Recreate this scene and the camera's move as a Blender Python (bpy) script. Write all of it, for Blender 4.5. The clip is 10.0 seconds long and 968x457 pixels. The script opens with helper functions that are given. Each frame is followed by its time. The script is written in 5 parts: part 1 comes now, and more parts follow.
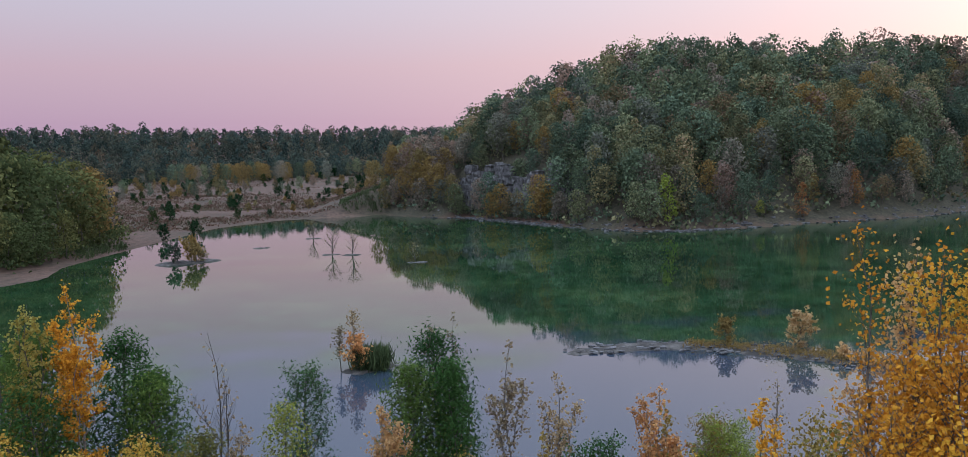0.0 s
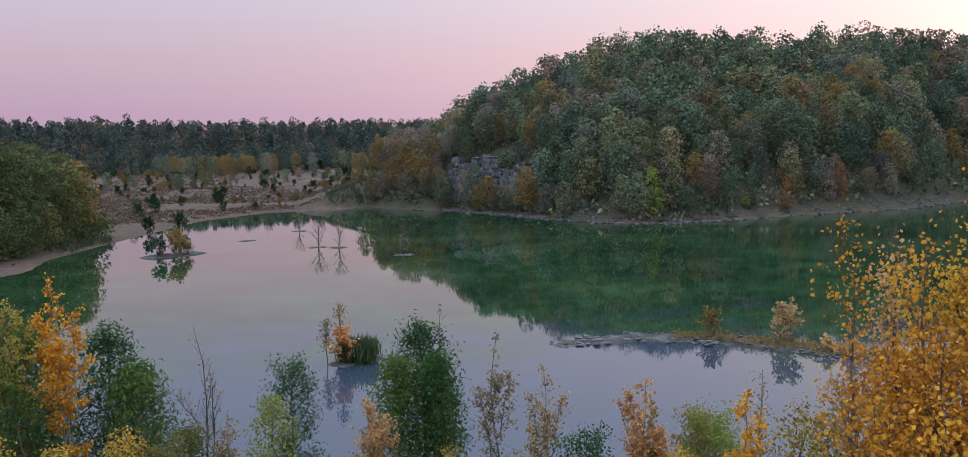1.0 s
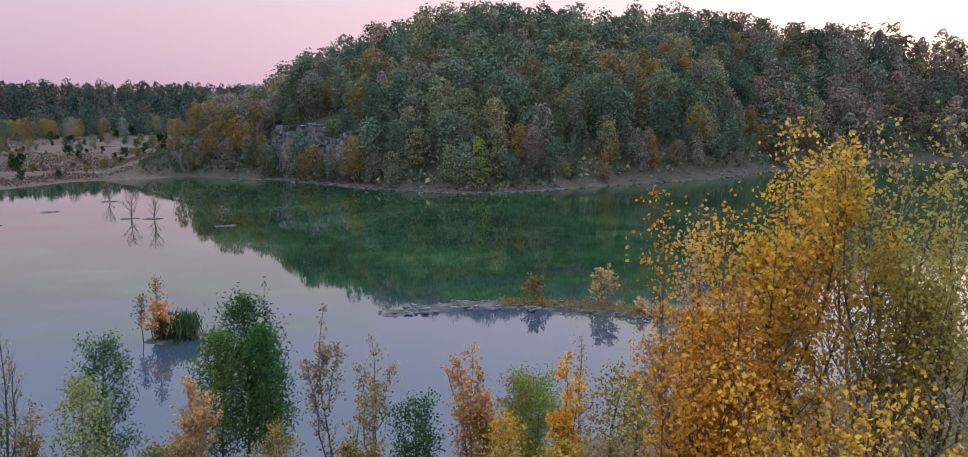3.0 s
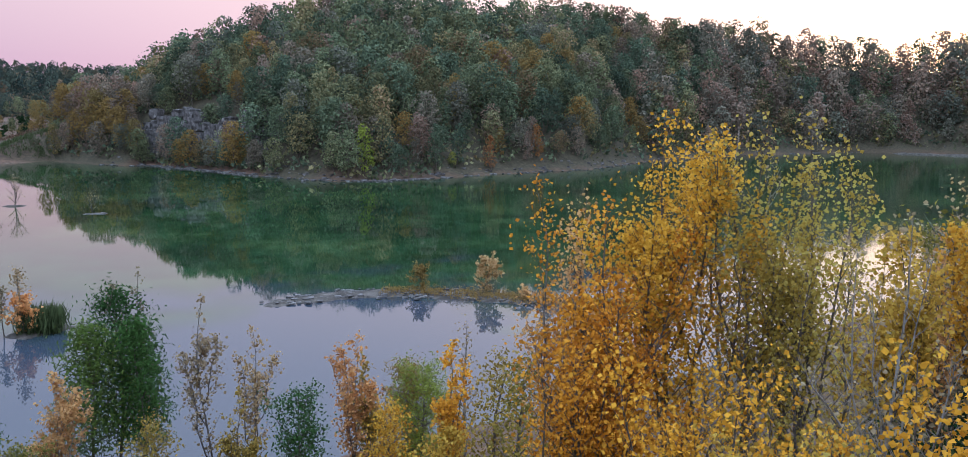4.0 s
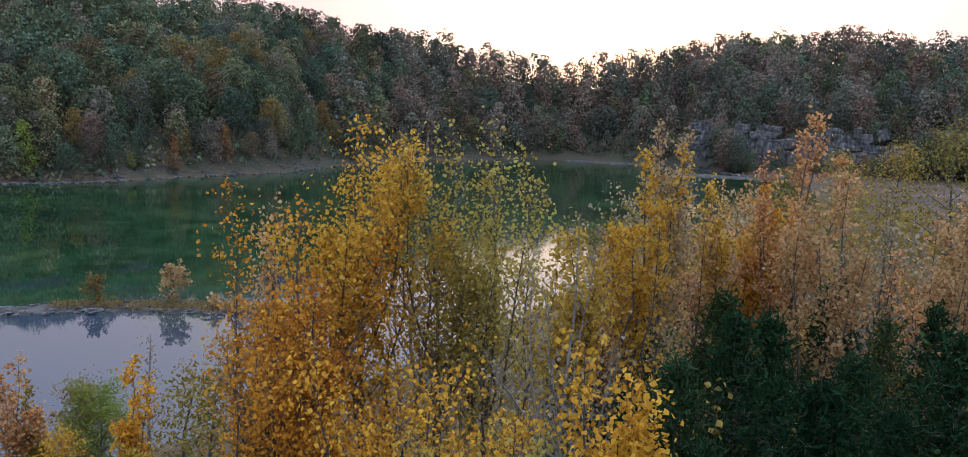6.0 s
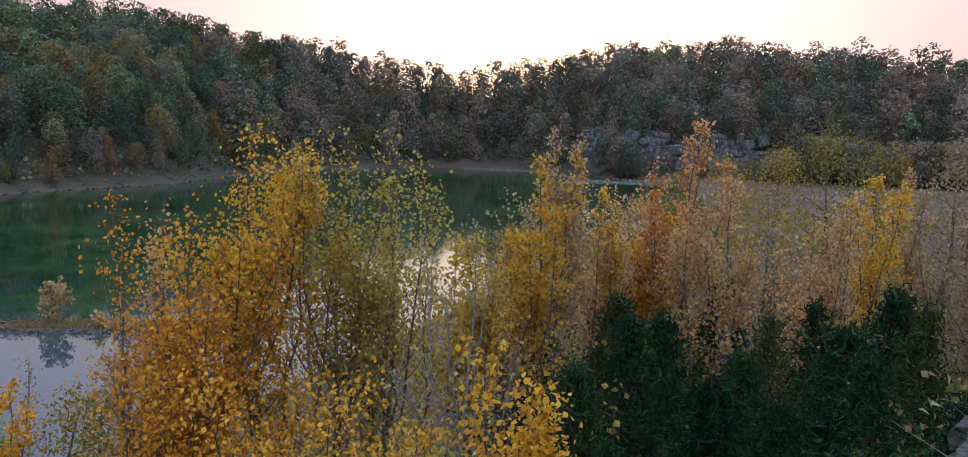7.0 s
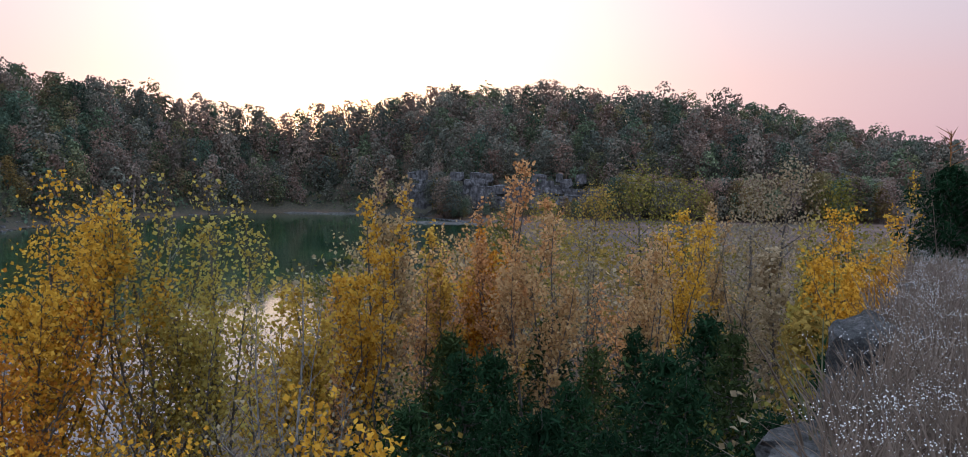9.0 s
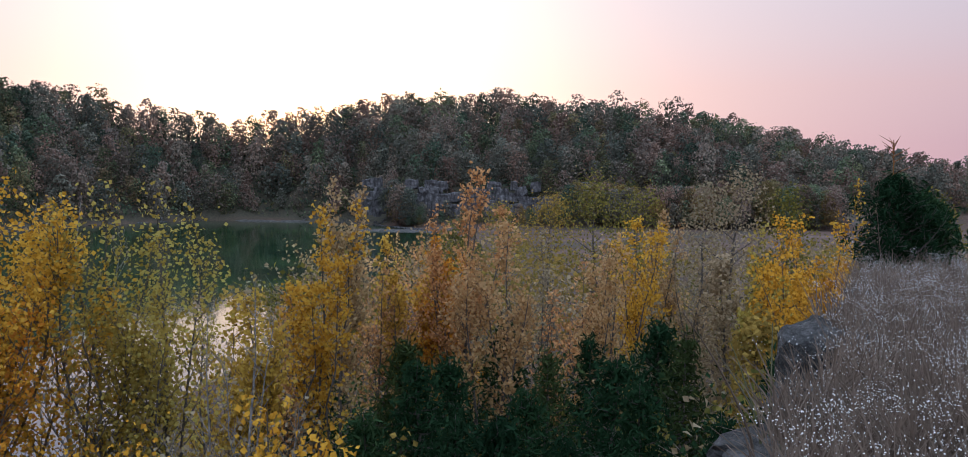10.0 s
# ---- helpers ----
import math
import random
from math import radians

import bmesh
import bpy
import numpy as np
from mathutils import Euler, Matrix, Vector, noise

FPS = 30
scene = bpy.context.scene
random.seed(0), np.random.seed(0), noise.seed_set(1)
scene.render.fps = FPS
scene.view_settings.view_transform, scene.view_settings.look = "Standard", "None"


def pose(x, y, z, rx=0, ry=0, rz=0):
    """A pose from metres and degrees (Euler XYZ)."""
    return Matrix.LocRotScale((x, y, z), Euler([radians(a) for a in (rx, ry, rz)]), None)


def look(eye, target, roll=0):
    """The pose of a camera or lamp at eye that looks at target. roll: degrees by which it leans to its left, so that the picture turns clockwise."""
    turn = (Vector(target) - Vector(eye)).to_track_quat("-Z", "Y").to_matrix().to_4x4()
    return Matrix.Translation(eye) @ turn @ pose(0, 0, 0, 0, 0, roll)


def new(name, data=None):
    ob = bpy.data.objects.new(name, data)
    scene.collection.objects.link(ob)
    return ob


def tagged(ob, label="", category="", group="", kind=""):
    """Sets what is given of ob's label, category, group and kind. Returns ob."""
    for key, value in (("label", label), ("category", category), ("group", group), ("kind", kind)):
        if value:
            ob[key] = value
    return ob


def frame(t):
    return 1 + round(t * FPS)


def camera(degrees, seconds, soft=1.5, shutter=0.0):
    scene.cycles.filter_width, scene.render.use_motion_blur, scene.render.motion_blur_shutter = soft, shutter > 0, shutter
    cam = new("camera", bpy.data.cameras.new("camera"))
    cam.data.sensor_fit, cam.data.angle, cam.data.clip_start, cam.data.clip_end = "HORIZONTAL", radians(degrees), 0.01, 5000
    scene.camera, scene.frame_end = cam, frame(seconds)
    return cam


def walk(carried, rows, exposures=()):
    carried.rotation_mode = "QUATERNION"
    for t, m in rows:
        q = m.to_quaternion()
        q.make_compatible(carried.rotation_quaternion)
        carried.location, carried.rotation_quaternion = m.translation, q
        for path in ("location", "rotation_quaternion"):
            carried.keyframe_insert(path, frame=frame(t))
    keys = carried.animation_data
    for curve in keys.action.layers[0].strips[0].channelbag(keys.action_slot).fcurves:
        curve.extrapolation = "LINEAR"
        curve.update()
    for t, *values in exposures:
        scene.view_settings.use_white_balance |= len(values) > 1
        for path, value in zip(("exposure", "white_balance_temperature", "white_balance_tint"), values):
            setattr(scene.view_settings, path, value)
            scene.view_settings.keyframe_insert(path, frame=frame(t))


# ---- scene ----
cam = camera(58.38, 10.0, soft=0.55)
EYE, TILT, LEAN, ARM = 20.0, -4.4, 1.7, 0.05
# seconds, yaw, pitch, roll against the first pose: a pan on the spot
ROWS = [
    (0.0, 0.0, 0.0, 0.0),
    (0.5, -0.09, -0.16, -0.04),
    (1.0, -0.88, -0.5, 0.03),
    (1.5, -3.3, -0.97, 0.05),
    (2.0, -6.34, -1.63, 0.08),
    (3.5, -15.65, -2.9, -0.11),
    (4.0, -19.78, -3.26, -0.34),
    (4.5, -24.34, -3.33, -0.6),
    (5.0, -29.45, -3.2, -0.72),
    (5.5, -34.73, -3.1, -0.72),
    (6.0, -39.79, -2.85, -0.56),
    (7.5, -49.35, -1.79, 0.74),
    (8.0, -52.27, -1.02, 1.18),
    (8.5, -54.75, -0.3, 1.59),
    (9.0, -57.94, 0.23, 1.93),
    (9.5, -60.3, 0.51, 2.03),
    (10.0, -60.92, 0.63, 2.06),
]
walk(cam, [(t, pose(0, 0, EYE, TILT, LEAN, 0) @ pose(-ARM * math.sin(radians(yaw)), ARM * (math.cos(radians(yaw)) - 1), 0, 90 + pitch, roll, yaw))
           for t, yaw, pitch, roll in ROWS],
     [(0.0, 0.15, 6300, 8), (2.0, 0.30, 6270, 8), (3.5, 0.42, 6150, 8), (4.5, 0.56, 6070, 8), (5.5, 0.26, 6020, 8), (7.5, 0.0, 6020, 9), (10.0, -0.14, 6030, 9)])

# ---- sky and sun ----
SUN_AZ, SUN_EL = 50.0, 2.5


def toward(az, el=0.0):
    """Unit vector to a bearing (degrees, clockwise from +y) and elevation."""
    a, e = radians(az), radians(el)
    return Vector((math.sin(a) * math.cos(e), math.cos(a) * math.cos(e), math.sin(e)))


def polar(az, dist, z=0.0):
    v = toward(az)
    return Vector((v.x * dist, v.y * dist, z))


world = bpy.data.worlds.new("dusk_sky")
scene.world = world
world.use_nodes = True
nt = world.node_tree
nt.nodes.clear()


def wn(kind, **props):
    n = nt.nodes.new(kind)
    for k, v in props.items():
        if k == "operation":
            n.operation = v
        elif k == "blend":
            n.data_type, n.blend_type = "RGBA", v
    return n


def ramp_stops(ramp, stops):
    while len(ramp.elements) < len(stops):
        ramp.elements.new(0.5)
    for e, (p, c) in zip(ramp.elements, stops):
        e.position, e.color = p, (*c, 1)


def world_ramp(source, stops, blend="LINEAR"):
    r = wn("ShaderNodeValToRGB")
    ramp_stops(r.color_ramp, stops)
    r.color_ramp.interpolation = blend
    nt.links.new(source, r.inputs[0])
    return r.outputs[0]


def world_add(a, b):
    m = wn("ShaderNodeMix", blend="ADD")
    m.inputs["Factor"].default_value = 1.0
    nt.links.new(a, m.inputs["A"])
    nt.links.new(b, m.inputs["B"])
    return m.outputs["Result"]


coord = wn("ShaderNodeTexCoord")
split = wn("ShaderNodeSeparateXYZ")
nt.links.new(coord.outputs["Generated"], split.inputs[0])
dot = wn("ShaderNodeVectorMath", operation="DOT_PRODUCT")
nt.links.new(coord.outputs["Generated"], dot.inputs[0])
dot.inputs[1].default_value = toward(SUN_AZ, SUN_EL)
# the dusk vault: lilac earth-shadow band, pink belt, grey-blue overhead
vault = world_ramp(split.outputs["Z"], [
    (0.0, (0.36, 0.25, 0.40)), (0.05, (0.38, 0.25, 0.40)), (0.11, (0.47, 0.32, 0.42)), (0.16, (0.48, 0.40, 0.50)), (0.22, (0.49, 0.47, 0.58)),
    (0.30, (0.56, 0.60, 0.77)), (0.40, (0.80, 0.90, 1.12)), (0.6, (1.5, 1.80, 2.35)), (1.0, (1.5, 1.82, 2.4))])
# afterglow round the place where the sun went down: a wide blush, a yellow halo, a bright core
ahead = wn("ShaderNodeMath", operation="MAXIMUM")
nt.links.new(dot.outputs["Value"], ahead.inputs[0])
ahead.inputs[1].default_value = 0.0


def halo(power, colour):
    p = wn("ShaderNodeMath", operation="POWER")
    nt.links.new(ahead.outputs[0], p.inputs[0])
    p.inputs[1].default_value = power
    m = wn("ShaderNodeMix", blend="MULTIPLY")
    m.inputs["Factor"].default_value = 1.0
    nt.links.new(p.outputs[0], m.inputs["A"])
    m.inputs["B"].default_value = (*colour, 1)
    return m.outputs["Result"]


glow = world_add(world_add(halo(3, (0.42, 0.25, 0.18)), halo(14, (0.30, 0.26, 0.16))), world_add(halo(40, (0.75, 0.62, 0.42)), halo(400, (0.9, 0.35, 0.0))))
nishita = wn("ShaderNodeTexSky")
nishita.sky_type = "NISHITA"
nishita.sun_disc = False
nishita.sun_elevation, nishita.sun_rotation = radians(SUN_EL), radians(SUN_AZ)
dim = wn("ShaderNodeMix", blend="MULTIPLY")
dim.inputs["Factor"].default_value = 1.0
nt.links.new(nishita.outputs[0], dim.inputs["A"])
dim.inputs["B"].default_value = (0.04, 0.04, 0.04, 1)
back = wn("ShaderNodeBackground")
back.inputs["Strength"].default_value = 1.0
nt.links.new(world_add(world_add(vault, glow), dim.outputs["Result"]), back.inputs["Color"])
out = wn("ShaderNodeOutputWorld")
nt.links.new(back.outputs[0], out.inputs["Surface"])

sun = new("sun", bpy.data.lights.new("sun", "SUN"))
sun.data.energy, sun.data.angle, sun.data.color = 0.3, radians(6), (1.0, 0.62, 0.36)
sun.matrix_world = look(toward(SUN_AZ, SUN_EL) * 500, (0, 0, 0))


# ---- materials ----
def material(name):
    m = bpy.data.materials.new(name)
    m.use_nodes = True
    m.node_tree.nodes.clear()
    return m, m.node_tree


def node(tree, kind, links=(), **values):
    n = tree.nodes.new(kind)
    for key, value in values.items():
        n.inputs[key.replace("_", " ")].default_value = value
    for key, socket in links:
        tree.links.new(socket, n.inputs[key])
    return n


def mix(tree, a, b, fac, blend="MIX"):
    """Colour mix; a, b and fac are sockets or values."""
    n = tree.nodes.new("ShaderNodeMix")
    n.data_type, n.blend_type = "RGBA", blend
    for key, v in (("A", a), ("B", b), ("Factor", fac)):
        if isinstance(v, bpy.types.NodeSocket):
            tree.links.new(v, n.inputs[key])
        else:
            n.inputs[key].default_value = v if isinstance(v, (int, float)) else (*v, 1)
    return n.outputs["Result"]


def grain(tree, scale, detail=4.0, rough=0.6, vec=None):
    n = node(tree, "ShaderNodeTexNoise", Scale=scale, Detail=detail, Roughness=rough)
    if vec is None:
        vec = node(tree, "ShaderNodeNewGeometry").outputs["Position"]
    tree.links.new(vec, n.inputs["Vector"])
    return n.outputs["Fac"]


def ramp(tree, socket, stops):
    r = tree.nodes.new("ShaderNodeValToRGB")
    ramp_stops(r.color_ramp, stops)
    tree.links.new(socket, r.inputs[0])
    return r.outputs[0]


def surface(name, colour, rough=0.9, bump=0.0, bump_scale=10.0, spec=0.2):
    """A rough natural surface; colour(tree) gives the base colour's socket."""
    m, t = material(name)
    b = node(t, "ShaderNodeBsdfPrincipled", Roughness=rough)
    b.inputs["Specular IOR Level"].default_value = spec
    t.links.new(colour(t), b.inputs["Base Color"])
    if bump:
        h = node(t, "ShaderNodeBump", [("Height", grain(t, bump_scale, 6.0, 0.7))], Strength=bump, Distance=0.1)
        t.links.new(h.outputs[0], b.inputs["Normal"])
    o = node(t, "ShaderNodeOutputMaterial", [("Surface", b.outputs[0])])
    return m


def leafage(name, stops, glow_through=0.35, vary=0.1, spread_by_leaf=0.16, dark=0.78):
    """Leaves: tone by tree and by leaf, some light passing through."""
    m, t = material(name)
    info = node(t, "ShaderNodeObjectInfo").outputs["Random"]
    geo = node(t, "ShaderNodeNewGeometry")
    leaf = geo.outputs["Random Per Island"]
    tree_tone = node(t, "ShaderNodeAttribute")
    tree_tone.attribute_name = "tone"
    a = node(t, "ShaderNodeMath", [(0, info), (1, tree_tone.outputs["Fac"])])
    f = node(t, "ShaderNodeMath", [(0, a.outputs[0])])
    f.operation = "FRACT"
    spread = node(t, "ShaderNodeMath", [(0, leaf)])
    spread.operation = "MULTIPLY_ADD"
    spread.inputs[1].default_value, spread.inputs[2].default_value = spread_by_leaf, -spread_by_leaf / 2
    g = node(t, "ShaderNodeMath", [(0, f.outputs[0]), (1, spread.outputs[0])])
    g.use_clamp = True
    colour = ramp(t, g.outputs[0], stops)
    bright = ramp(t, leaf, [(0.0, (dark, dark, dark)), (1.0, (1.18, 1.18, 1.18))])
    colour = mix(t, colour, bright, 1.0, "MULTIPLY")
    other = node(t, "ShaderNodeMath", [(0, f.outputs[0])])
    other.operation = "MULTIPLY"
    other.inputs[1].default_value = 7.31
    whole = node(t, "ShaderNodeMath", [(0, other.outputs[0])])
    whole.operation = "FRACT"
    colour = mix(t, colour, ramp(t, whole.outputs[0], [(0.0, (1.0 - vary, 1.0 - vary, 1.0 - vary)), (1.0, (1.0 + vary, 1.0 + vary, 1.0 + vary))]), 1.0, "MULTIPLY")
    d = node(t, "ShaderNodeBsdfDiffuse", [("Color", colour)])
    tr = node(t, "ShaderNodeBsdfTranslucent", [("Color", colour)])
    s = node(t, "ShaderNodeMixShader", [(1, d.outputs[0]), (2, tr.outputs[0])])
    s.inputs[0].default_value = glow_through
    node(t, "ShaderNodeOutputMaterial", [("Surface", s.outputs[0])])
    return m


BARK = surface("bark", lambda t: ramp(t, grain(t, 14.0), [(0.3, (0.05, 0.042, 0.036)), (0.7, (0.16, 0.135, 0.115))]), 0.95, 0.5, 30)
PALE_BARK = surface("pale_bark", lambda t: ramp(t, grain(t, 9.0), [(0.3, (0.12, 0.105, 0.09)), (0.7, (0.30, 0.27, 0.24))]), 0.95, 0.4, 30)
# both hill leaf colours carry added blue for haze; autumn is made paler too
HILL_GREEN = leafage("hill_green_leaves", [(0.0, (0.078, 0.112, 0.080)), (0.4, (0.112, 0.145, 0.088)), (0.7, (0.160, 0.172, 0.092)),
                                          (0.9, (0.205, 0.190, 0.10)), (0.97, (0.24, 0.19, 0.09)), (1.0, (0.24, 0.165, 0.10))], 0.25, 0.38, 0.2, 0.6)
HAZED_AUTUMN = leafage("hazed_hill_autumn_leaves", [(0.0, (0.128, 0.145, 0.115)), (0.3, (0.180, 0.168, 0.128)), (0.6, (0.230, 0.180, 0.138)),
                                            (0.85, (0.25, 0.155, 0.115)), (1.0, (0.21, 0.17, 0.14))], 0.28, 0.3, 0.2, 0.6)
SHORE_GREEN = leafage("shore_wood_leaves", [(0.0, (0.055, 0.075, 0.034)), (0.6, (0.082, 0.10, 0.04)), (1.0, (0.13, 0.125, 0.046))], 0.3, 0.25)
# far wood is darker, with distance haze tinted blue into its leaves
HAZED_GREEN = leafage("hazed_far_wood_leaves", [(0.0, (0.046, 0.068, 0.060)), (0.5, (0.066, 0.086, 0.068)), (0.85, (0.098, 0.098, 0.070)), (1.0, (0.15, 0.105, 0.068))], 0.28, 0.35)
TAWNY = leafage("tawny_leaves", [(0.0, (0.20, 0.145, 0.06)), (0.5, (0.25, 0.165, 0.06)), (1.0, (0.16, 0.135, 0.06))])
RUST = leafage("rust_leaves", [(0.0, (0.26, 0.11, 0.05)), (1.0, (0.30, 0.15, 0.06))])
LIME = leafage("lime_leaves", [(0.0, (0.20, 0.26, 0.05)), (1.0, (0.26, 0.26, 0.06))])
GOLD = leafage("gold_leaves", [(0.0, (0.70, 0.27, 0.04)), (0.3, (0.72, 0.33, 0.04)), (0.7, (0.72, 0.39, 0.05)), (1.0, (0.55, 0.36, 0.06))], 0.5, 0.1, 0.6, 0.45)
AMBER = leafage("amber_leaves", [(0.0, (0.72, 0.33, 0.04)), (0.5, (0.72, 0.39, 0.045)), (1.0, (0.58, 0.37, 0.06))], 0.5, 0.1, 0.6, 0.45)
# extra blue in the yellow-green and pale orange leaves stands for hazy air
YELLOW = leafage("yellow_green_leaves", [(0.0, (0.66, 0.39, 0.07)), (0.5, (0.58, 0.40, 0.08)), (1.0, (0.38, 0.32, 0.09))], 0.5, 0.1, 0.6, 0.45)
PEACH = leafage("pale_orange_leaves", [(0.0, (0.66, 0.32, 0.13)), (0.5, (0.62, 0.37, 0.16)), (1.0, (0.44, 0.32, 0.17))], 0.5, 0.12, 0.5, 0.5)
FADED = leafage("faded_leaves", [(0.0, (0.40, 0.28, 0.15)), (0.5, (0.34, 0.26, 0.16)), (1.0, (0.28, 0.24, 0.15))], 0.4, 0.15, 0.4, 0.6)
OLIVE = leafage("olive_leaves", [(0.0, (0.15, 0.15, 0.04)), (0.5, (0.26, 0.20, 0.05)), (1.0, (0.36, 0.24, 0.06))], 0.4, 0.15, 0.4, 0.6)
FRESH = leafage("green_leaves", [(0.0, (0.032, 0.075, 0.024)), (0.6, (0.05, 0.105, 0.028)), (1.0, (0.10, 0.14, 0.032))], 0.35)
CEDAR = leafage("cedar_sprays", [(0.0, (0.014, 0.034, 0.016)), (0.6, (0.024, 0.052, 0.022)), (1.0, (0.048, 0.064, 0.022))], 0.15)
DRY_GRASS = leafage("dry_grass", [(0.0, (0.16, 0.118, 0.088)), (0.5, (0.20, 0.155, 0.12)), (1.0, (0.11, 0.11, 0.06))], 0.3)
PETAL = leafage("white_petals", [(0.0, (0.72, 0.70, 0.66)), (1.0, (0.82, 0.81, 0.78))], 0.3)
def ground_colour(t):
    """Dry meadow and bare soil; leaf litter where it is steep."""
    field = ramp(t, grain(t, 0.03, 8.0), [(0.30, (0.055, 0.052, 0.034)), (0.45, (0.085, 0.056, 0.04)), (0.60, (0.115, 0.068, 0.05)), (0.76, (0.19, 0.16, 0.14))])
    field = mix(t, field, ramp(t, grain(t, 0.7, 6.0), [(0.3, (0.45, 0.45, 0.45)), (0.7, (1.25, 1.2, 1.15))]), 1.0, "MULTIPLY")
    level = node(t, "ShaderNodeSeparateXYZ", [(0, node(t, "ShaderNodeNewGeometry").outputs["Normal"])]).outputs["Z"]
    litter = ramp(t, grain(t, 1.2, 6.0), [(0.3, (0.03, 0.03, 0.02)), (0.7, (0.085, 0.07, 0.045))])
    return mix(t, litter, field, ramp(t, level, [(0.90, (0, 0, 0)), (0.985, (1, 1, 1))]))


GROUND = surface("meadow_ground", ground_colour, 0.95, 0.6, 2.0)


def stone_colour(t):
    """Limestone darkened for the cliff's shade, with dark weathering streaks running down it."""
    base = ramp(t, grain(t, 0.5, 8.0, 0.7), [(0.3, (0.07, 0.067, 0.067)), (0.5, (0.15, 0.142, 0.142)), (0.72, (0.33, 0.315, 0.31))])
    fall = node(t, "ShaderNodeMapping", [("Vector", node(t, "ShaderNodeNewGeometry").outputs["Position"])])
    fall.inputs["Scale"].default_value = (1.0, 1.0, 0.35)
    streak = ramp(t, grain(t, 0.9, 5.0, 0.65, fall.outputs[0]), [(0.40, (0.45, 0.44, 0.44)), (0.60, (1.0, 1.0, 1.0))])
    fine = ramp(t, grain(t, 11.0, 6.0, 0.7), [(0.3, (0.55, 0.55, 0.55)), (0.7, (1.2, 1.2, 1.2))])
    return mix(t, mix(t, base, streak, 1.0, "MULTIPLY"), fine, 1.0, "MULTIPLY")


STONE = surface("limestone", stone_colour, 0.9, 0.7, 14.0)
LEDGE = surface("ledge_limestone", lambda t: mix(t, ramp(t, grain(t, 2.2, 8.0, 0.75), [(0.34, (0.025, 0.024, 0.023)), (0.52, (0.095, 0.09, 0.085)), (0.72, (0.28, 0.265, 0.25))]),
                                            ramp(t, grain(t, 22.0, 6.0, 0.75), [(0.3, (0.45, 0.45, 0.45)), (0.7, (1.2, 1.2, 1.2))]), 1.0, "MULTIPLY"), 0.92, 1.0, 18.0)


def water_material():
    m, t = material("lake_water")
    shoal = grain(t, 0.045, 5.0, 0.55)
    weed = grain(t, 0.22, 5.0, 0.65)
    colour = mix(t, ramp(t, shoal, [(0.35, (0.006, 0.020, 0.010)), (0.5, (0.012, 0.036, 0.015)), (0.66, (0.030, 0.060, 0.024))]),
                 ramp(t, weed, [(0.35, (0.55, 0.6, 0.5)), (0.65, (1.3, 1.3, 1.3))]), 1.0, "MULTIPLY")
    # deep basin this side of the bar: its grey-blue also paints in reflected sky
    where = node(t, "ShaderNodeSeparateXYZ", [(0, node(t, "ShaderNodeNewGeometry").outputs["Position"])])
    reach = node(t, "ShaderNodeMath", [(0, where.outputs["Y"])])
    reach.operation = "MULTIPLY_ADD"
    reach.inputs[1].default_value, reach.inputs[2].default_value = 0.01, -0.4
    blurred = node(t, "ShaderNodeMath", [(0, reach.outputs[0]), (1, node(t, "ShaderNodeMath", [(0, shoal)]).outputs[0])])
    blurred.operation = "ADD"
    t.nodes[blurred.inputs[1].links[0].from_node.name].operation = "SUBTRACT"
    deep_sky_tint = ramp(t, blurred.outputs[0], [(0.40, (1, 1, 1)), (0.62, (0, 0, 0))])
    colour = mix(t, colour, (0.032, 0.043, 0.062), deep_sky_tint)
    b = node(t, "ShaderNodeBsdfPrincipled", [("Base Color", colour)], Roughness=0.012, IOR=1.333)
    b.inputs["Specular IOR Level"].default_value = 0.5
    stretch = node(t, "ShaderNodeMapping", [("Vector", node(t, "ShaderNodeNewGeometry").outputs["Position"])])
    stretch.inputs["Rotation"].default_value = (0, 0, radians(25))
    stretch.inputs["Scale"].default_value = (1.0, 2.2, 1.0)
    h = node(t, "ShaderNodeBump", [("Height", grain(t, 1.6, 3.0, 0.5, stretch.outputs[0]))], Distance=0.05)
    # a breeze ruffles the open water of the far basin
    ruffle = node(t, "ShaderNodeMapRange", [("Value", where.outputs["X"])])
    ruffle.inputs["From Min"].default_value, ruffle.inputs["From Max"].default_value = 35.0, 75.0
    ruffle.inputs["To Min"].default_value, ruffle.inputs["To Max"].default_value = 0.014, 0.09
    t.links.new(ruffle.outputs[0], h.inputs["Strength"])
    t.links.new(h.outputs[0], b.inputs["Normal"])
    node(t, "ShaderNodeOutputMaterial", [("Surface", b.outputs[0])])
    return m


WATER = water_material()


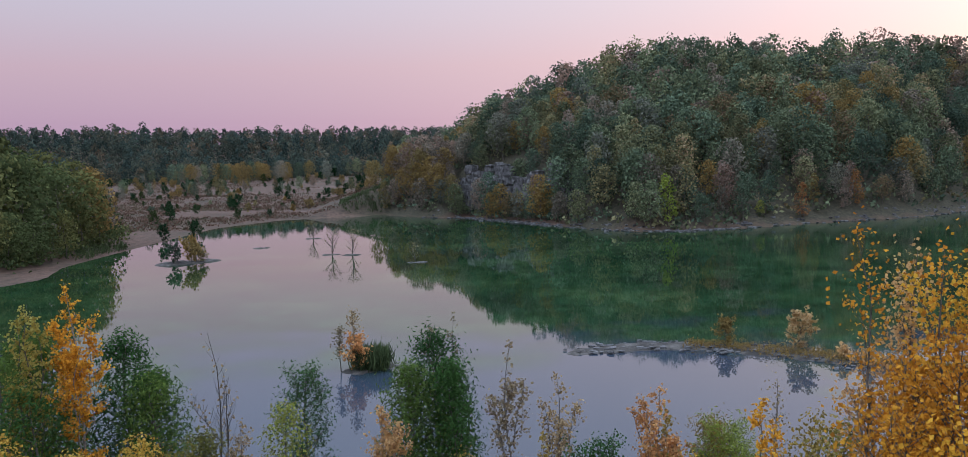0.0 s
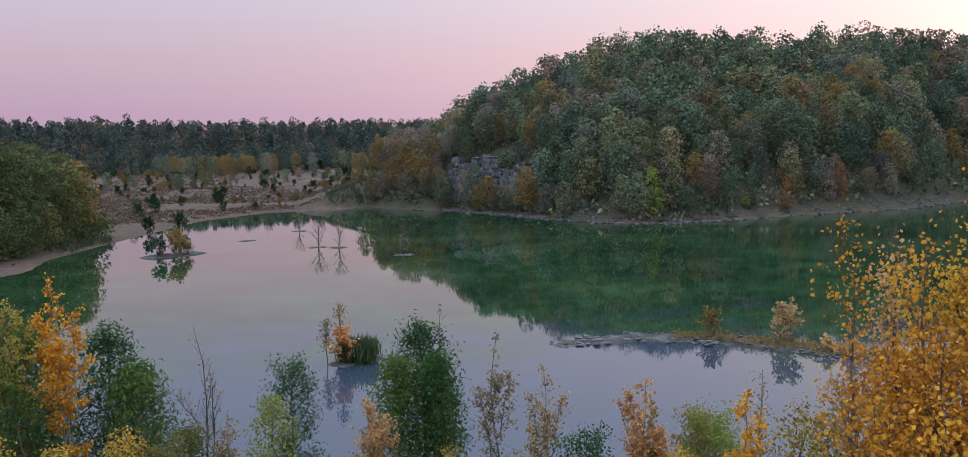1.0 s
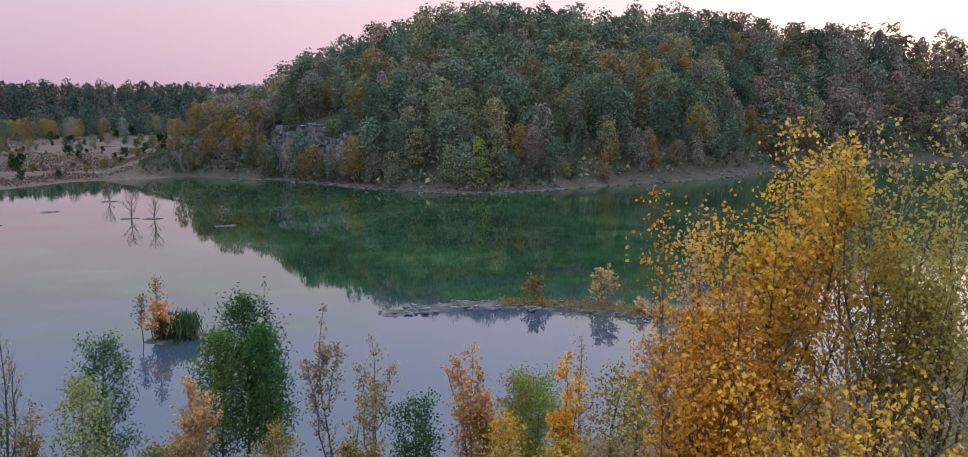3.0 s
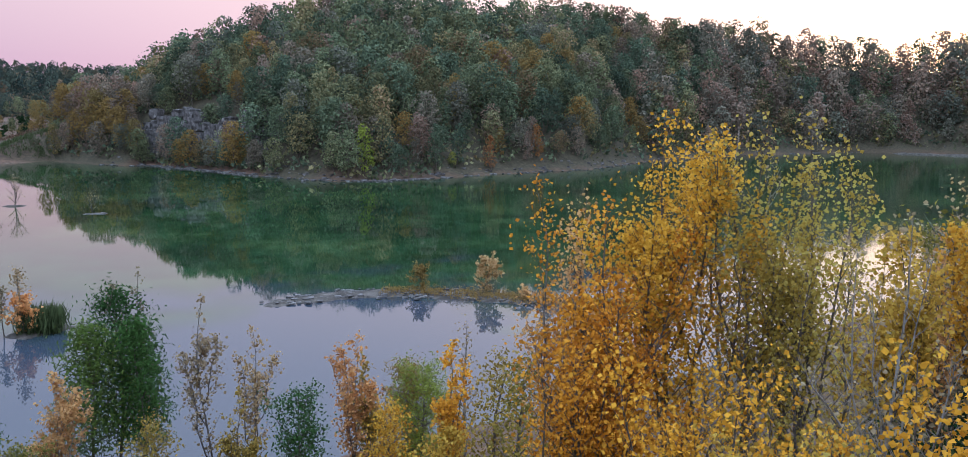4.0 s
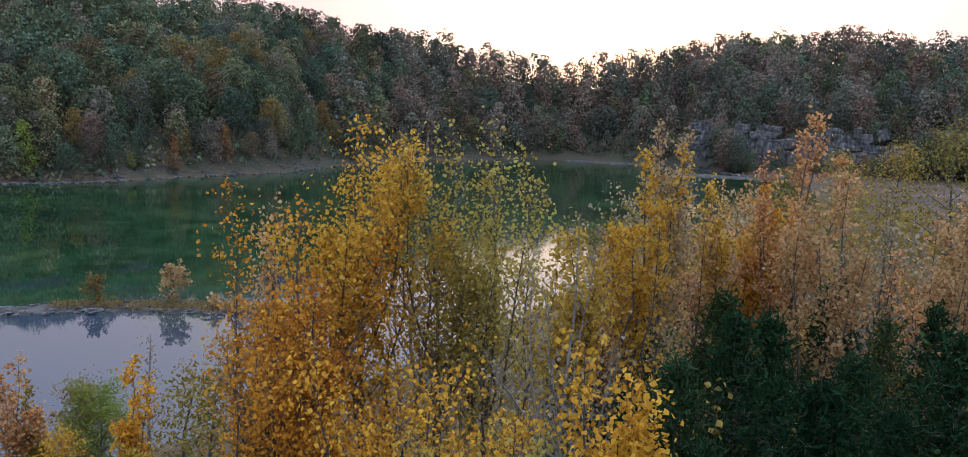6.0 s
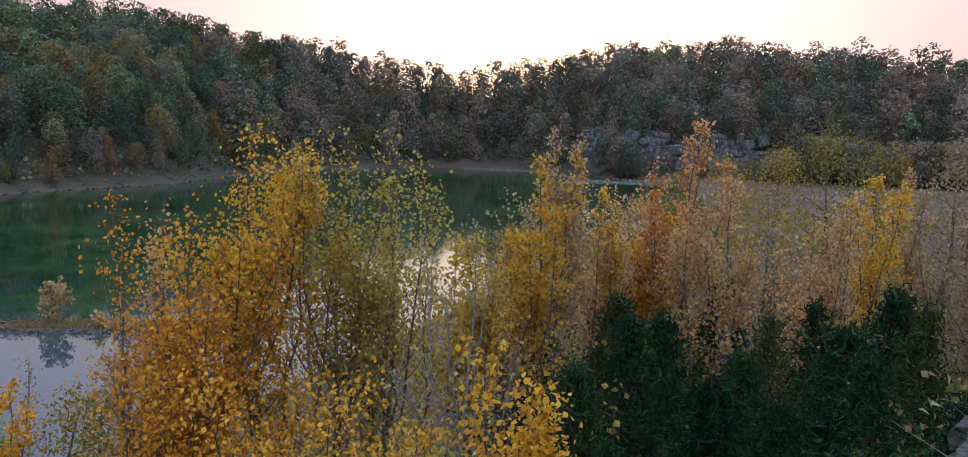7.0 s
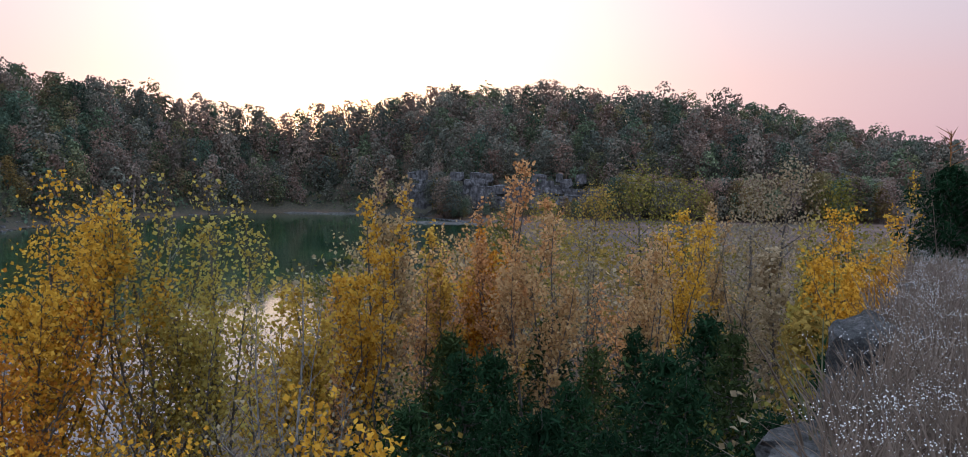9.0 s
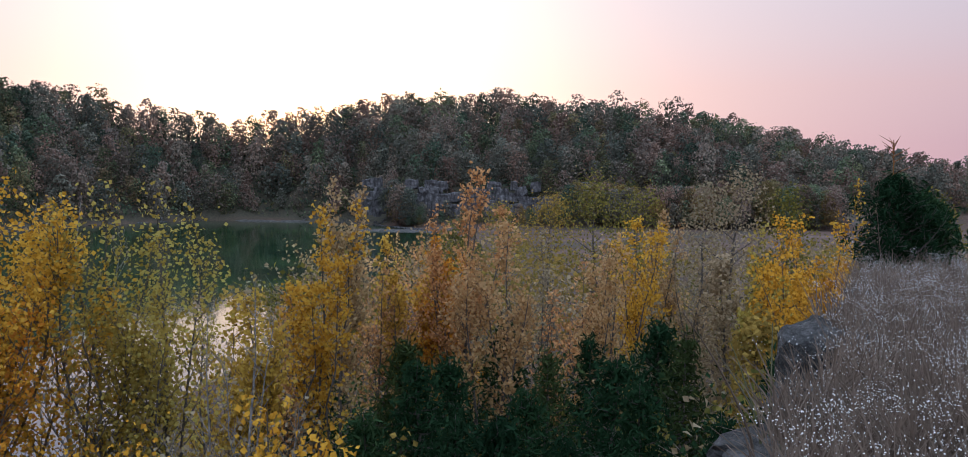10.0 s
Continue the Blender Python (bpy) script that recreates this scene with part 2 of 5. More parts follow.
# ---- mesh helpers ----
def mesh_from(name, verts, faces, mat, tone=None, smooth=False):
    """verts (n, 3) and faces (m, k) arrays, or lists, to a mesh."""
    me = bpy.data.meshes.new(name)
    verts, faces = np.asarray(verts, np.float32), np.asarray(faces, np.int32)
    k = faces.shape[1]
    me.vertices.add(len(verts))
    me.vertices.foreach_set("co", verts.ravel())
    me.loops.add(faces.size)
    me.loops.foreach_set("vertex_index", faces.ravel())
    me.polygons.add(len(faces))
    me.polygons.foreach_set("loop_start", np.arange(0, faces.size, k, dtype=np.int32))
    me.polygons.foreach_set("use_smooth", np.full(len(faces), smooth))
    if tone is not None:
        me.attributes.new("tone", "FLOAT", "POINT").data.foreach_set("value", np.asarray(tone, np.float32))
    me.update(calc_edges=True)
    me.materials.append(mat)
    return me


def child(name, me, parent, label=""):
    ob = new(name, me)
    ob.parent = parent
    return tagged(ob, label)


def smooth01(u):
    u = np.clip(u, 0, 1)
    return u * u * (3 - 2 * u)


def fbm(x, y, scale, octaves=4, seed=0):
    """Value noise over arrays, about -1 to 1."""
    total, amp = np.zeros_like(x, dtype=float), 1.0
    for o in range(octaves):
        u, v = x / scale * 2 ** o + 17.3 * seed + 5.1 * o, y / scale * 2 ** o - 9.7 * seed + 3.3 * o
        iu, iv = np.floor(u), np.floor(v)
        fu, fv = smooth01(u - iu), smooth01(v - iv)

        def h(a, b):
            s = np.sin(a * 127.1 + b * 311.7) * 43758.5453
            return 2 * (s - np.floor(s)) - 1
        total += amp * ((h(iu, iv) * (1 - fu) + h(iu + 1, iv) * fu) * (1 - fv) + (h(iu, iv + 1) * (1 - fu) + h(iu + 1, iv + 1) * fu) * fv)
        amp *= 0.5
    return total / 1.6


# ---- the lie of the land ----
LAKE = np.array([(-88, 155), (-85, 165), (-91, 185), (-92, 230), (-92, 295), (-79, 327), (-58, 343), (-40, 348), (-20, 321), (-6, 310), (21, 261),
                 (38, 238), (52, 229), (68, 235), (90, 245), (130, 258), (165, 285), (220, 315), (290, 322), (325, 300), (332, 250), (302, 195), (250, 140),
                 (190, 105), (130, 88), (80, 72), (50, 60), (28, 52), (5, 47), (-25, 46), (-55, 52), (-95, 75), (-120, 110), (-110, 140)], float)
# crests: bearing, distance, height of the ground
HILL = [(-3, 392, 14), (0.8, 392, 33), (4.9, 396, 45), (8.8, 400, 52), (12.7, 405, 56), (16.5, 410, 53), (20, 415, 52), (24, 420, 53), (28, 440, 49),
        (32, 460, 48), (39, 475, 43), (44, 480, 38), (49, 490, 41), (53.7, 500, 50), (59, 500, 56), (65, 500, 53), (70, 500, 51), (75, 500, 46),
        (80, 505, 36), (84.5, 510, 26), (90, 520, 18), (105, 540, 12)]
FAR = [(-60, 1300, 60), (-29, 1300, 60), (-17, 1300, 56), (-3, 1300, 50), (12, 1300, 50)]


def lake_distance(x, y):
    """Metres outside the shoreline (inside: minus)."""
    x, y = np.asarray(x, float), np.asarray(y, float)
    best, inside = np.full(x.shape, 1e9), np.zeros(x.shape, bool)
    for (x0, y0), (x1, y1) in zip(LAKE, np.roll(LAKE, -1, 0)):
        ex, ey = x1 - x0, y1 - y0
        s = np.clip(((x - x0) * ex + (y - y0) * ey) / (ex * ex + ey * ey), 0, 1)
        best = np.minimum(best, np.hypot(x - x0 - s * ex, y - y0 - s * ey))
        cross = (y0 > y) != (y1 > y)
        inside ^= cross & (x < x0 + (y - y0) / (ey if ey else 1e-9) * ex)
    return np.where(inside, -best, best)


def ridge(x, y, crest, width, bench):
    """Height of a ridge whose flank ends in a quarry bench."""
    top = np.zeros_like(x, dtype=float)
    pts = [(*polar(a, d).xy, z) for a, d, z in crest]
    best, height = np.full(x.shape, 1e9), np.zeros_like(top)
    for (x0, y0, z0), (x1, y1, z1) in zip(pts, pts[1:]):
        ex, ey = x1 - x0, y1 - y0
        s = np.clip(((x - x0) * ex + (y - y0) * ey) / (ex * ex + ey * ey), 0, 1)
        d = np.hypot(x - x0 - s * ex, y - y0 - s * ey)
        closer = d < best
        best, height = np.where(closer, d, best), np.where(closer, z0 + s * (z1 - z0), height)
    u = np.clip(best / width, 0, 1)
    flank = height * (1 - u) * (1 + 0.55 * u)
    return np.maximum(flank, np.minimum(bench, height) * (1 - smooth01((u - 0.84) / 0.10)))


def edge_line(x):
    """The plateau's brink: y of the cliff edge at x."""
    x = np.asarray(x, float)
    return np.where(x < 19, 0.55 + 0.06 * x, 1.7 - 0.75 * (x - 19)) + 0.14 * np.sin(x * 1.3) + 0.09 * np.sin(x * 3.1)


PLATEAU = 18.4


def height(x, y):
    x, y = np.asarray(x, float), np.asarray(y, float)
    d = lake_distance(x, y)
    a = np.degrees(np.arctan2(x, y))
    wavy = d + 2.0 * fbm(x, y, 22, 3, 1) * smooth01(np.abs(d) / 25)
    z = np.where(wavy > 0, 0.05 * np.minimum(wavy, 14) + 0.0125 * np.clip(wavy - 14, 0, 560), np.maximum(0.08 * wavy, -3.0))
    land = smooth01(wavy / 25)
    z = z + land * (1.5 * fbm(x, y, 60, 4, 2) + 0.2 * fbm(x, y, 7, 3, 3))
    z = np.where(wavy > 0, np.maximum(z, 0.05 * np.minimum(wavy, 12)), z)
    quarried = smooth01((a - 40) / 5) * smooth01((84 - a) / 6)
    # the hill climbs from its shore at an even slope; at its end it steps up a quarried face
    foot = smooth01((a + 2.6) / 1.2) * smooth01((6.6 - a) / 1.2)
    slope = (1 - foot) * 0.95 * np.maximum(d, 0) + foot * (0.22 * np.clip(d, 0, 13) + 15.5 * smooth01((d - 13) / 2.5) + 0.8 * np.maximum(d - 15.5, 0))
    for rise in (np.minimum(ridge(x, y, HILL, 105 + 55 * smooth01((36 - a) / 8), 18.5 * quarried) * smooth01((a + 13) / 8), slope), ridge(x, y, FAR, 260, 0.0)):
        z = np.where(rise > 0.02, np.maximum(z, rise), z)
    # talus below the camera's cliff, then the plateau itself
    off = y - edge_line(x)
    talus = np.clip(7.0 - 0.17 * off, 0, 7) * smooth01((off + 2) / 2) * smooth01((140 - x) / 90)
    z = np.where((off < 60) & (d > 0), np.maximum(z, talus * smooth01(d / 12)), z)
    top = PLATEAU + 0.12 * fbm(x, y, 5, 3, 4) - 0.10 * smooth01((off + 2.2) / 2.2)
    return np.where(off < 0, np.maximum(z, top - np.clip(-off - 60, 0, 200) * 0.01), z)


def ground_at(x, y):
    return float(height(np.array([x]), np.array([y]))[0])


def build_ground():
    az = np.radians(np.concatenate([np.arange(-36, 98, 0.45), np.arange(98, 324, 4.0)]))
    r = np.concatenate([[0.0], 0.6 * 1.027 ** np.arange(320)])
    ga, gr = np.meshgrid(az, r, indexing="ij")
    gx, gy = gr * np.sin(ga), gr * np.cos(ga)
    verts = np.stack([gx, gy, height(gx, gy)], -1).reshape(-1, 3)
    i = np.arange(len(az) * len(r)).reshape(len(az), len(r))
    k = np.roll(i, -1, 0)
    faces = np.stack([i[:, :-1], i[:, 1:], k[:, 1:], k[:, :-1]], -1).reshape(-1, 4)[:, ::-1]
    ob = new("ground", mesh_from("ground", verts, faces, GROUND, smooth=True))
    tagged(ob, "dry brown grassy quarry ground with bare tan soil", "ground", kind="structure")


build_ground()


def build_water():
    verts = [(-150, 25, 0.0), (350, 25, 0.0), (350, 365, 0.0), (-150, 365, 0.0)]
    ob = new("lake", mesh_from("lake", verts, [(0, 1, 2, 3)], WATER))
    tagged(ob, "calm green quarry lake mirroring the dusk sky", "water", kind="structure")


build_water()


# ---- trees ----
def tubes(lines, sides):
    """Tapering tubes along polylines: a list of (points, radii)."""
    vs, fs, base = [], [], 0
    ang = np.linspace(0, 2 * math.pi, sides, endpoint=False)
    for pts, rad in lines:
        pts, rad = np.asarray(pts, float), np.asarray(rad, float)
        d = np.gradient(pts, axis=0)
        d /= np.linalg.norm(d, axis=1)[:, None] + 1e-9
        ref = np.where(np.abs(d[:, 2:3]) > 0.9, [[1.0, 0, 0]], [[0, 0, 1.0]])
        u = np.cross(d, ref)
        u /= np.linalg.norm(u, axis=1)[:, None] + 1e-9
        v = np.cross(d, u)
        ring = pts[:, None] + rad[:, None, None] * (np.cos(ang)[None, :, None] * u[:, None] + np.sin(ang)[None, :, None] * v[:, None])
        vs.append(ring.reshape(-1, 3))
        k = np.arange(len(pts) - 1)[:, None] * sides + base
        j = np.arange(sides)[None]
        jn = (j + 1) % sides
        fs.append(np.stack([k + j, k + jn, k + jn + sides, k + j + sides], -1).reshape(-1, 4))
        base += len(pts) * sides
    return np.concatenate(vs), np.concatenate(fs)


def leaves(rng, centres, length, width, droop=0.3, heart=None):
    """One diamond-shaped leaf at each centre, turned at random, or facing away from the crown's heart."""
    n = len(centres)
    d = rng.normal(size=(n, 3))
    d[:, 2] -= droop
    d /= np.linalg.norm(d, axis=1)[:, None]
    if heart is None:
        across = rng.normal(size=(n, 3))
    else:
        across = centres - heart
        across = across / (np.linalg.norm(across, axis=1)[:, None] + 1e-9) + rng.normal(0, 0.45, (n, 3))
    w = np.cross(d, across)
    w /= np.linalg.norm(w, axis=1)[:, None]
    size = rng.uniform(0.65, 1.25, (n, 1))
    if heart is not None:
        d = np.cross(across, w)
        d /= np.linalg.norm(d, axis=1)[:, None]
    d, w = d * length * size, w * width * 0.5 * size
    fold = np.cross(d, w)
    fold = fold / (np.linalg.norm(fold, axis=1)[:, None] + 1e-9) * 0.12 * length * size
    v = np.stack([centres - d * 0.5, centres + w - d * 0.05 + fold, centres + d * 0.5, centres - w - d * 0.05 + fold], 1)
    return v.reshape(-1, 3), np.arange(4 * n).reshape(n, 4)


PROFILES = {
    "spire": lambda t: (1 - t) ** 0.75 * (0.45 + 0.55 * min(1, t * 4)) + 0.05,
    "round": lambda t: math.sqrt(max(0.04, 1 - (1.7 * t - 0.75) ** 2)),
    "vase": lambda t: 0.45 + 0.75 * t * (1.35 - t),
    "cone": lambda t: (1 - t) ** 0.85 * (0.6 + 0.4 * min(1, t * 6)) + 0.03,
}


def grow(rng, tall, radius, bare=0.3, shape="round", limbs=16, twigs=6, per_twig=14, leaf=(0.1, 0.08), scatter=0.16, rise=0.7, girth=0.012, wander=0.03, droop=0.3):
    """Skeleton and leaf centres of one tree standing at the origin."""
    n = 9
    t = np.linspace(0, 1, n)
    drift = np.cumsum(rng.normal(0, wander * tall / n * 2.2, (n, 2)), 0)
    drift -= drift[0]
    trunk = np.column_stack([drift, t * tall])
    r0 = girth * tall
    trunk_r = r0 * (1 - t) ** 0.8 + 0.006
    groups, anchors = [], []
    turn = rng.uniform(0, 6.28)
    for i in range(limbs):
        u = (i + rng.uniform(0, 1)) / limbs
        s = bare + (0.97 - bare) * u
        at = np.array([np.interp(s, t, trunk[:, k]) for k in range(3)])
        turn += 2.4 + rng.normal(0, 0.35)
        reach = radius * PROFILES[shape](u) * rng.uniform(0.7, 1.15)
        lift = reach * rise * rng.uniform(0.6, 1.3)
        out = np.array([math.cos(turn), math.sin(turn), 0.0])
        q = np.linspace(0, 1, 5)
        limb = at + q[:, None] * out * reach + np.column_stack([0 * q, 0 * q, q ** 1.3 * lift]) + np.cumsum(rng.normal(0, 0.035 * reach, (5, 3)), 0) * (q[:, None] > 0)
        lr = np.interp(s, t, trunk_r) * 0.55
        lines = [(limb, lr * (1 - q) ** 0.7 + 0.005)]
        groups.append(lines)
        for _ in range(twigs):
            f = rng.uniform(0.2, 1.0)
            start = np.array([np.interp(f, q, limb[:, k]) for k in range(3)])
            way = out * rng.uniform(0.1, 1) + rng.normal(0, 0.7, 3) + np.array([0, 0, rise * 0.55])
            way /= np.linalg.norm(way)
            span = reach * rng.uniform(0.18, 0.42) + 0.1
            g = np.linspace(0, 1, 3)
            twig = start + g[:, None] * way * span + np.column_stack([0 * g, 0 * g, g * g * span * 0.2 * rise])
            lines.append((twig, lr * 0.35 * (1 - f * 0.5) * (1 - g * 0.7) + 0.003))
            m = max(1, int(per_twig * rng.uniform(0.5, 1.5)))
            a = rng.uniform(0.15, 1.1, (m, 1))
            anchors.append(start + a * way * span + rng.normal(0, scatter, (m, 3)))
    # the leader's own leaves
    loose = scatter > 0.4
    m = per_twig * (1 if loose else 3)
    a = rng.uniform(max(bare, 0.7), 0.93 if loose else 1.0, m)
    anchors.append(np.column_stack([np.interp(a, t, trunk[:, k]) for k in range(3)]) + rng.normal(0, scatter * (2.0 if loose else 1.0), (m, 3)))
    centres = np.concatenate(anchors)
    heart = np.array([*trunk[5, :2], tall * (bare * 0.5 + 0.42)]) if loose else None
    lv, lf = leaves(rng, centres, leaf[0], leaf[1], droop, heart)
    return (trunk, trunk_r), groups, lv, lf


def billow(rng, tall, radius, bare=0.15, lobes=13, leaves_each=80, leaf=(0.9, 0.75), girth=0.011, lean=0.25, ragged=0.14, **_):
    """A broadleaf crown of rounded clumps, each on a limb of its own; leaves lie on the clumps' outsides."""
    t = np.linspace(0, 1, 7)
    drift = np.cumsum(rng.normal(0, 0.015 * tall, (7, 2)), 0)
    trunk = np.column_stack([drift - drift[0], t * tall * 0.9])
    trunk_r = girth * tall * (1 - t) ** 0.8 + 0.02
    groups, centres, hearts = [], [], []
    turn = rng.uniform(0, 6.28)
    for i in range(lobes):
        u = (i + rng.uniform(0.2, 0.8)) / lobes
        turn += 2.4 + rng.normal(0, 0.3)
        girdle = math.sqrt(max(0.05, 1 - (1.75 * u - 0.72) ** 2))
        size = radius * rng.uniform(0.36, 0.58) * (0.75 + 0.35 * girdle)
        z = tall * (bare + (1 - bare) * u)
        out = max(0.0, radius * girdle * rng.uniform(0.75, 1.05) - size * 0.6)
        z = min(z, tall - 0.6 * size)
        c = np.array([np.interp(z, trunk[:, 2], trunk[:, 0]) + math.cos(turn) * out, np.interp(z, trunk[:, 2], trunk[:, 1]) + math.sin(turn) * out, z])
        m = max(8, int(leaves_each * rng.uniform(0.75, 1.25)))
        d = rng.normal(size=(m, 3))
        d /= np.linalg.norm(d, axis=1)[:, None]
        d[:, 2] = np.where(d[:, 2] < -0.75, -d[:, 2], d[:, 2])
        shell = size * (1.0 + rng.normal(0, ragged, (m, 1)))
        centres.append(c + d * shell * np.array([1.0, 1.0, 0.88]))
        hearts.append(np.repeat((c - np.array([0, 0, size * lean]))[None], m, 0))
        s = max(0.12, (z - out * 0.7) / (tall * 0.9))
        start = np.array([np.interp(min(s, 1.0), t, trunk[:, k]) for k in range(3)])
        q = np.linspace(0, 1, 4)
        limb = start + q[:, None] * (c - start)
        groups.append([(limb, np.interp(s, t, trunk_r) * 0.5 * (1 - q * 0.85) + 0.01)])
    lv, lf = leaves(rng, np.concatenate(centres), leaf[0], leaf[1], 0.0, np.concatenate(hearts))
    return (trunk, trunk_r), groups, lv, lf


def spires(rng, tall, radius, stems=6, bare=0.2, sprays=28, per_spray=26, leaf=(0.12, 0.11), scatter=0.12, spread=0.9, flat=0.9, reach=0.5, fork=(0.25, 0.68), girth=0.0055, low=0.72, droop=0.3, **_):
    """A tree of several steep leaders, each ending in a spire of short leafy sprays."""
    n = 9
    t = np.linspace(0, 1, n)
    drift = np.cumsum(rng.normal(0, 0.022 * tall, (n, 2)), 0) * 0.5
    trunk = np.column_stack([drift - drift[0], t * tall])
    trunk_r = girth * tall * (1 - t) ** 0.8 + 0.006
    groups, anchors = [], []
    turn = rng.uniform(0, 6.28)
    for k in range(stems):
        turn += 6.283 / max(1, stems - 1) + rng.normal(0, 0.25)
        if k == 0:
            line, thick, base = trunk, trunk_r, bare
        else:
            s = rng.uniform(*fork)
            at = np.array([np.interp(s, t, trunk[:, i]) for i in range(3)])
            away = radius * spread * rng.uniform(0.55, 1.1)
            up = max(0.14 * tall, tall * rng.uniform(low, 0.97) - at[2])
            q = np.linspace(0, 1, 7)
            line = at + np.column_stack([math.cos(turn) * away * q ** 0.85, math.sin(turn) * away * q ** 0.85, up * q ** 1.1]) + np.cumsum(rng.normal(0, 0.025 * up, (7, 3)), 0) * (q[:, None] > 0)
            thick = np.interp(s, t, trunk_r) * 0.7 * (1 - q) ** 0.7 + 0.006
            base = max(0.12, (tall * bare - at[2]) / max(up, 0.1))
        w = np.linspace(0, 1, len(line))
        lines = [] if k == 0 else [(line, thick)]
        for j in range(sprays):
            u = ((j + rng.uniform(0, 1)) / sprays) ** 0.72
            f = base + (0.99 - base) * u
            start = np.array([np.interp(f, w, line[:, i]) for i in range(3)])
            ang = rng.uniform(0, 6.283)
            way = np.array([math.cos(ang), math.sin(ang), flat * rng.uniform(0.5, 1.6)])
            way /= np.linalg.norm(way)
            span = radius * reach * ((1 - u) ** 0.55 * min(1.0, 0.6 + 2.0 * u)) * rng.uniform(0.5, 1.3) + 0.24
            g = np.linspace(0, 1, 4)
            twig = start + g[:, None] * way * span + np.column_stack([0 * g, 0 * g, g * g * span * 0.25 * flat])
            lines.append((twig, np.interp(f, w, thick) * 0.4 * (1 - g * 0.8) + 0.003))
            m = max(1, int(per_spray * rng.uniform(0.4, 1.6) * (0.75 + 0.35 * span / (radius * reach + 0.12))))
            a = rng.uniform(0.25, 1.08, (m, 1))
            anchors.append(start + a * way * span + rng.normal(0, scatter, (m, 3)) * (0.5 + 0.5 * a))
        groups.append(lines)
    lv, lf = leaves(rng, np.concatenate(anchors), leaf[0], leaf[1], droop)
    return (trunk, trunk_r), groups, lv, lf


def tree_meshes(seed, bark, leafmat, sides=6, limb_sides=4, whole=False, twiggy=False, **shape):
    """The meshes of one tree: trunk, crown, and each limb (whole: limbs in the trunk's mesh)."""
    habit = billow if "lobes" in shape else (spires if "stems" in shape else grow)
    trunk, groups, lv, lf = habit(np.random.default_rng(seed), **shape)
    crown = mesh_from("crown", lv, lf, leafmat)
    if whole:
        return [("trunk", mesh_from("trunk", *tubes([trunk] + [ln for g in groups for ln in (g if twiggy else g[:1])], limb_sides), bark, smooth=True)), ("crown", crown)]
    made = [("trunk", mesh_from("trunk", *tubes([trunk], sides), bark, smooth=True)), ("crown", crown)]
    # the first group of a many-stemmed tree belongs to the trunk: all its lines are twigs
    own = 0 if habit is spires else None
    limbs = [g[0] for k, g in enumerate(groups) if k != own]
    twigs = [ln for k, g in enumerate(groups) for ln in (g if k == own else g[1:])]
    made += [("limb", mesh_from("limb", *tubes([ln], limb_sides), bark, smooth=True)) for ln in limbs]
    if twigs:
        made.append(("twigwork", mesh_from("twigwork", *tubes(twigs, 3), bark, smooth=True)))
    return made


def stand(name, meshes, x, y, label, category="tree", group="", turn=0.0, scale=1.0, z=None):
    """A plant of its own: an Empty at its foot with trunk, crown and limbs."""
    ob = new(name)
    ob.empty_display_size = 0.2
    ob.matrix_world = Matrix.Translation((x, y, ground_at(x, y) - 0.1 if z is None else z)) @ Matrix.Rotation(turn, 4, "Z") @ Matrix.Scale(scale, 4)
    for part_name, me in meshes:
        part_ob = child(part_name, me, ob)
        if part_name == "twigwork":
            tagged(part_ob, "fine bare twigwork", kind="stuff")
    return tagged(ob, label, category, group)


# kinds of far woodland tree, each grown a few times
wood_crowns = {"green": HILL_GREEN, "autumn": HAZED_AUTUMN, "tawny": TAWNY, "rust": RUST, "lime": LIME, "shore": SHORE_GREEN}
wood_meshes = {}
for k in range(8):
    slim = k % 4 == 3
    made = tree_meshes(100 + k, BARK, HILL_GREEN, limb_sides=3, whole=True, tall=14.5 + k % 3, radius=(4.3, 5.2, 4.8, 2.9)[k % 4], bare=(0.22, 0.3, 0.16, 0.12)[k % 4],
                       lobes=(15, 17, 16, 14)[k % 4], leaves_each=46 if slim else 64, leaf=(0.62, 0.5) if slim else (0.74, 0.6), girth=0.011)
    for tag, mat in wood_crowns.items():
        crown = made[1][1].copy()
        crown.materials.clear()
        crown.materials.append(mat)
        wood_meshes[tag, k] = [made[0], ("crown", crown)]


def scatter(spacing, x0, x1, y0, y1, keep, seed):
    rng = np.random.default_rng(seed)
    gx, gy = np.meshgrid(np.arange(x0, x1, spacing), np.arange(y0, y1, spacing), indexing="ij")
    gx = (gx + rng.uniform(-0.42, 0.42, gx.shape) * spacing).ravel()
    gy = (gy + rng.uniform(-0.42, 0.42, gy.shape) * spacing).ravel()
    ok = keep(gx, gy)
    return gx[ok], gy[ok]


def bearing(x, y):
    return np.degrees(np.arctan2(x, y)), np.hypot(x, y)


def hill_side(x, y):
    a, r = bearing(x, y)
    crest = np.interp(a, [c[0] for c in HILL], [c[1] for c in HILL])
    d = lake_distance(x, y)
    return (a > -6.5) & (a < 98) & (r < crest + 13) & (d > 1.5) & (r > 225) & ((a < 30) | (r > 330)) & ((height(x, y) > 9) | ((a < 53) & (d < 60)))


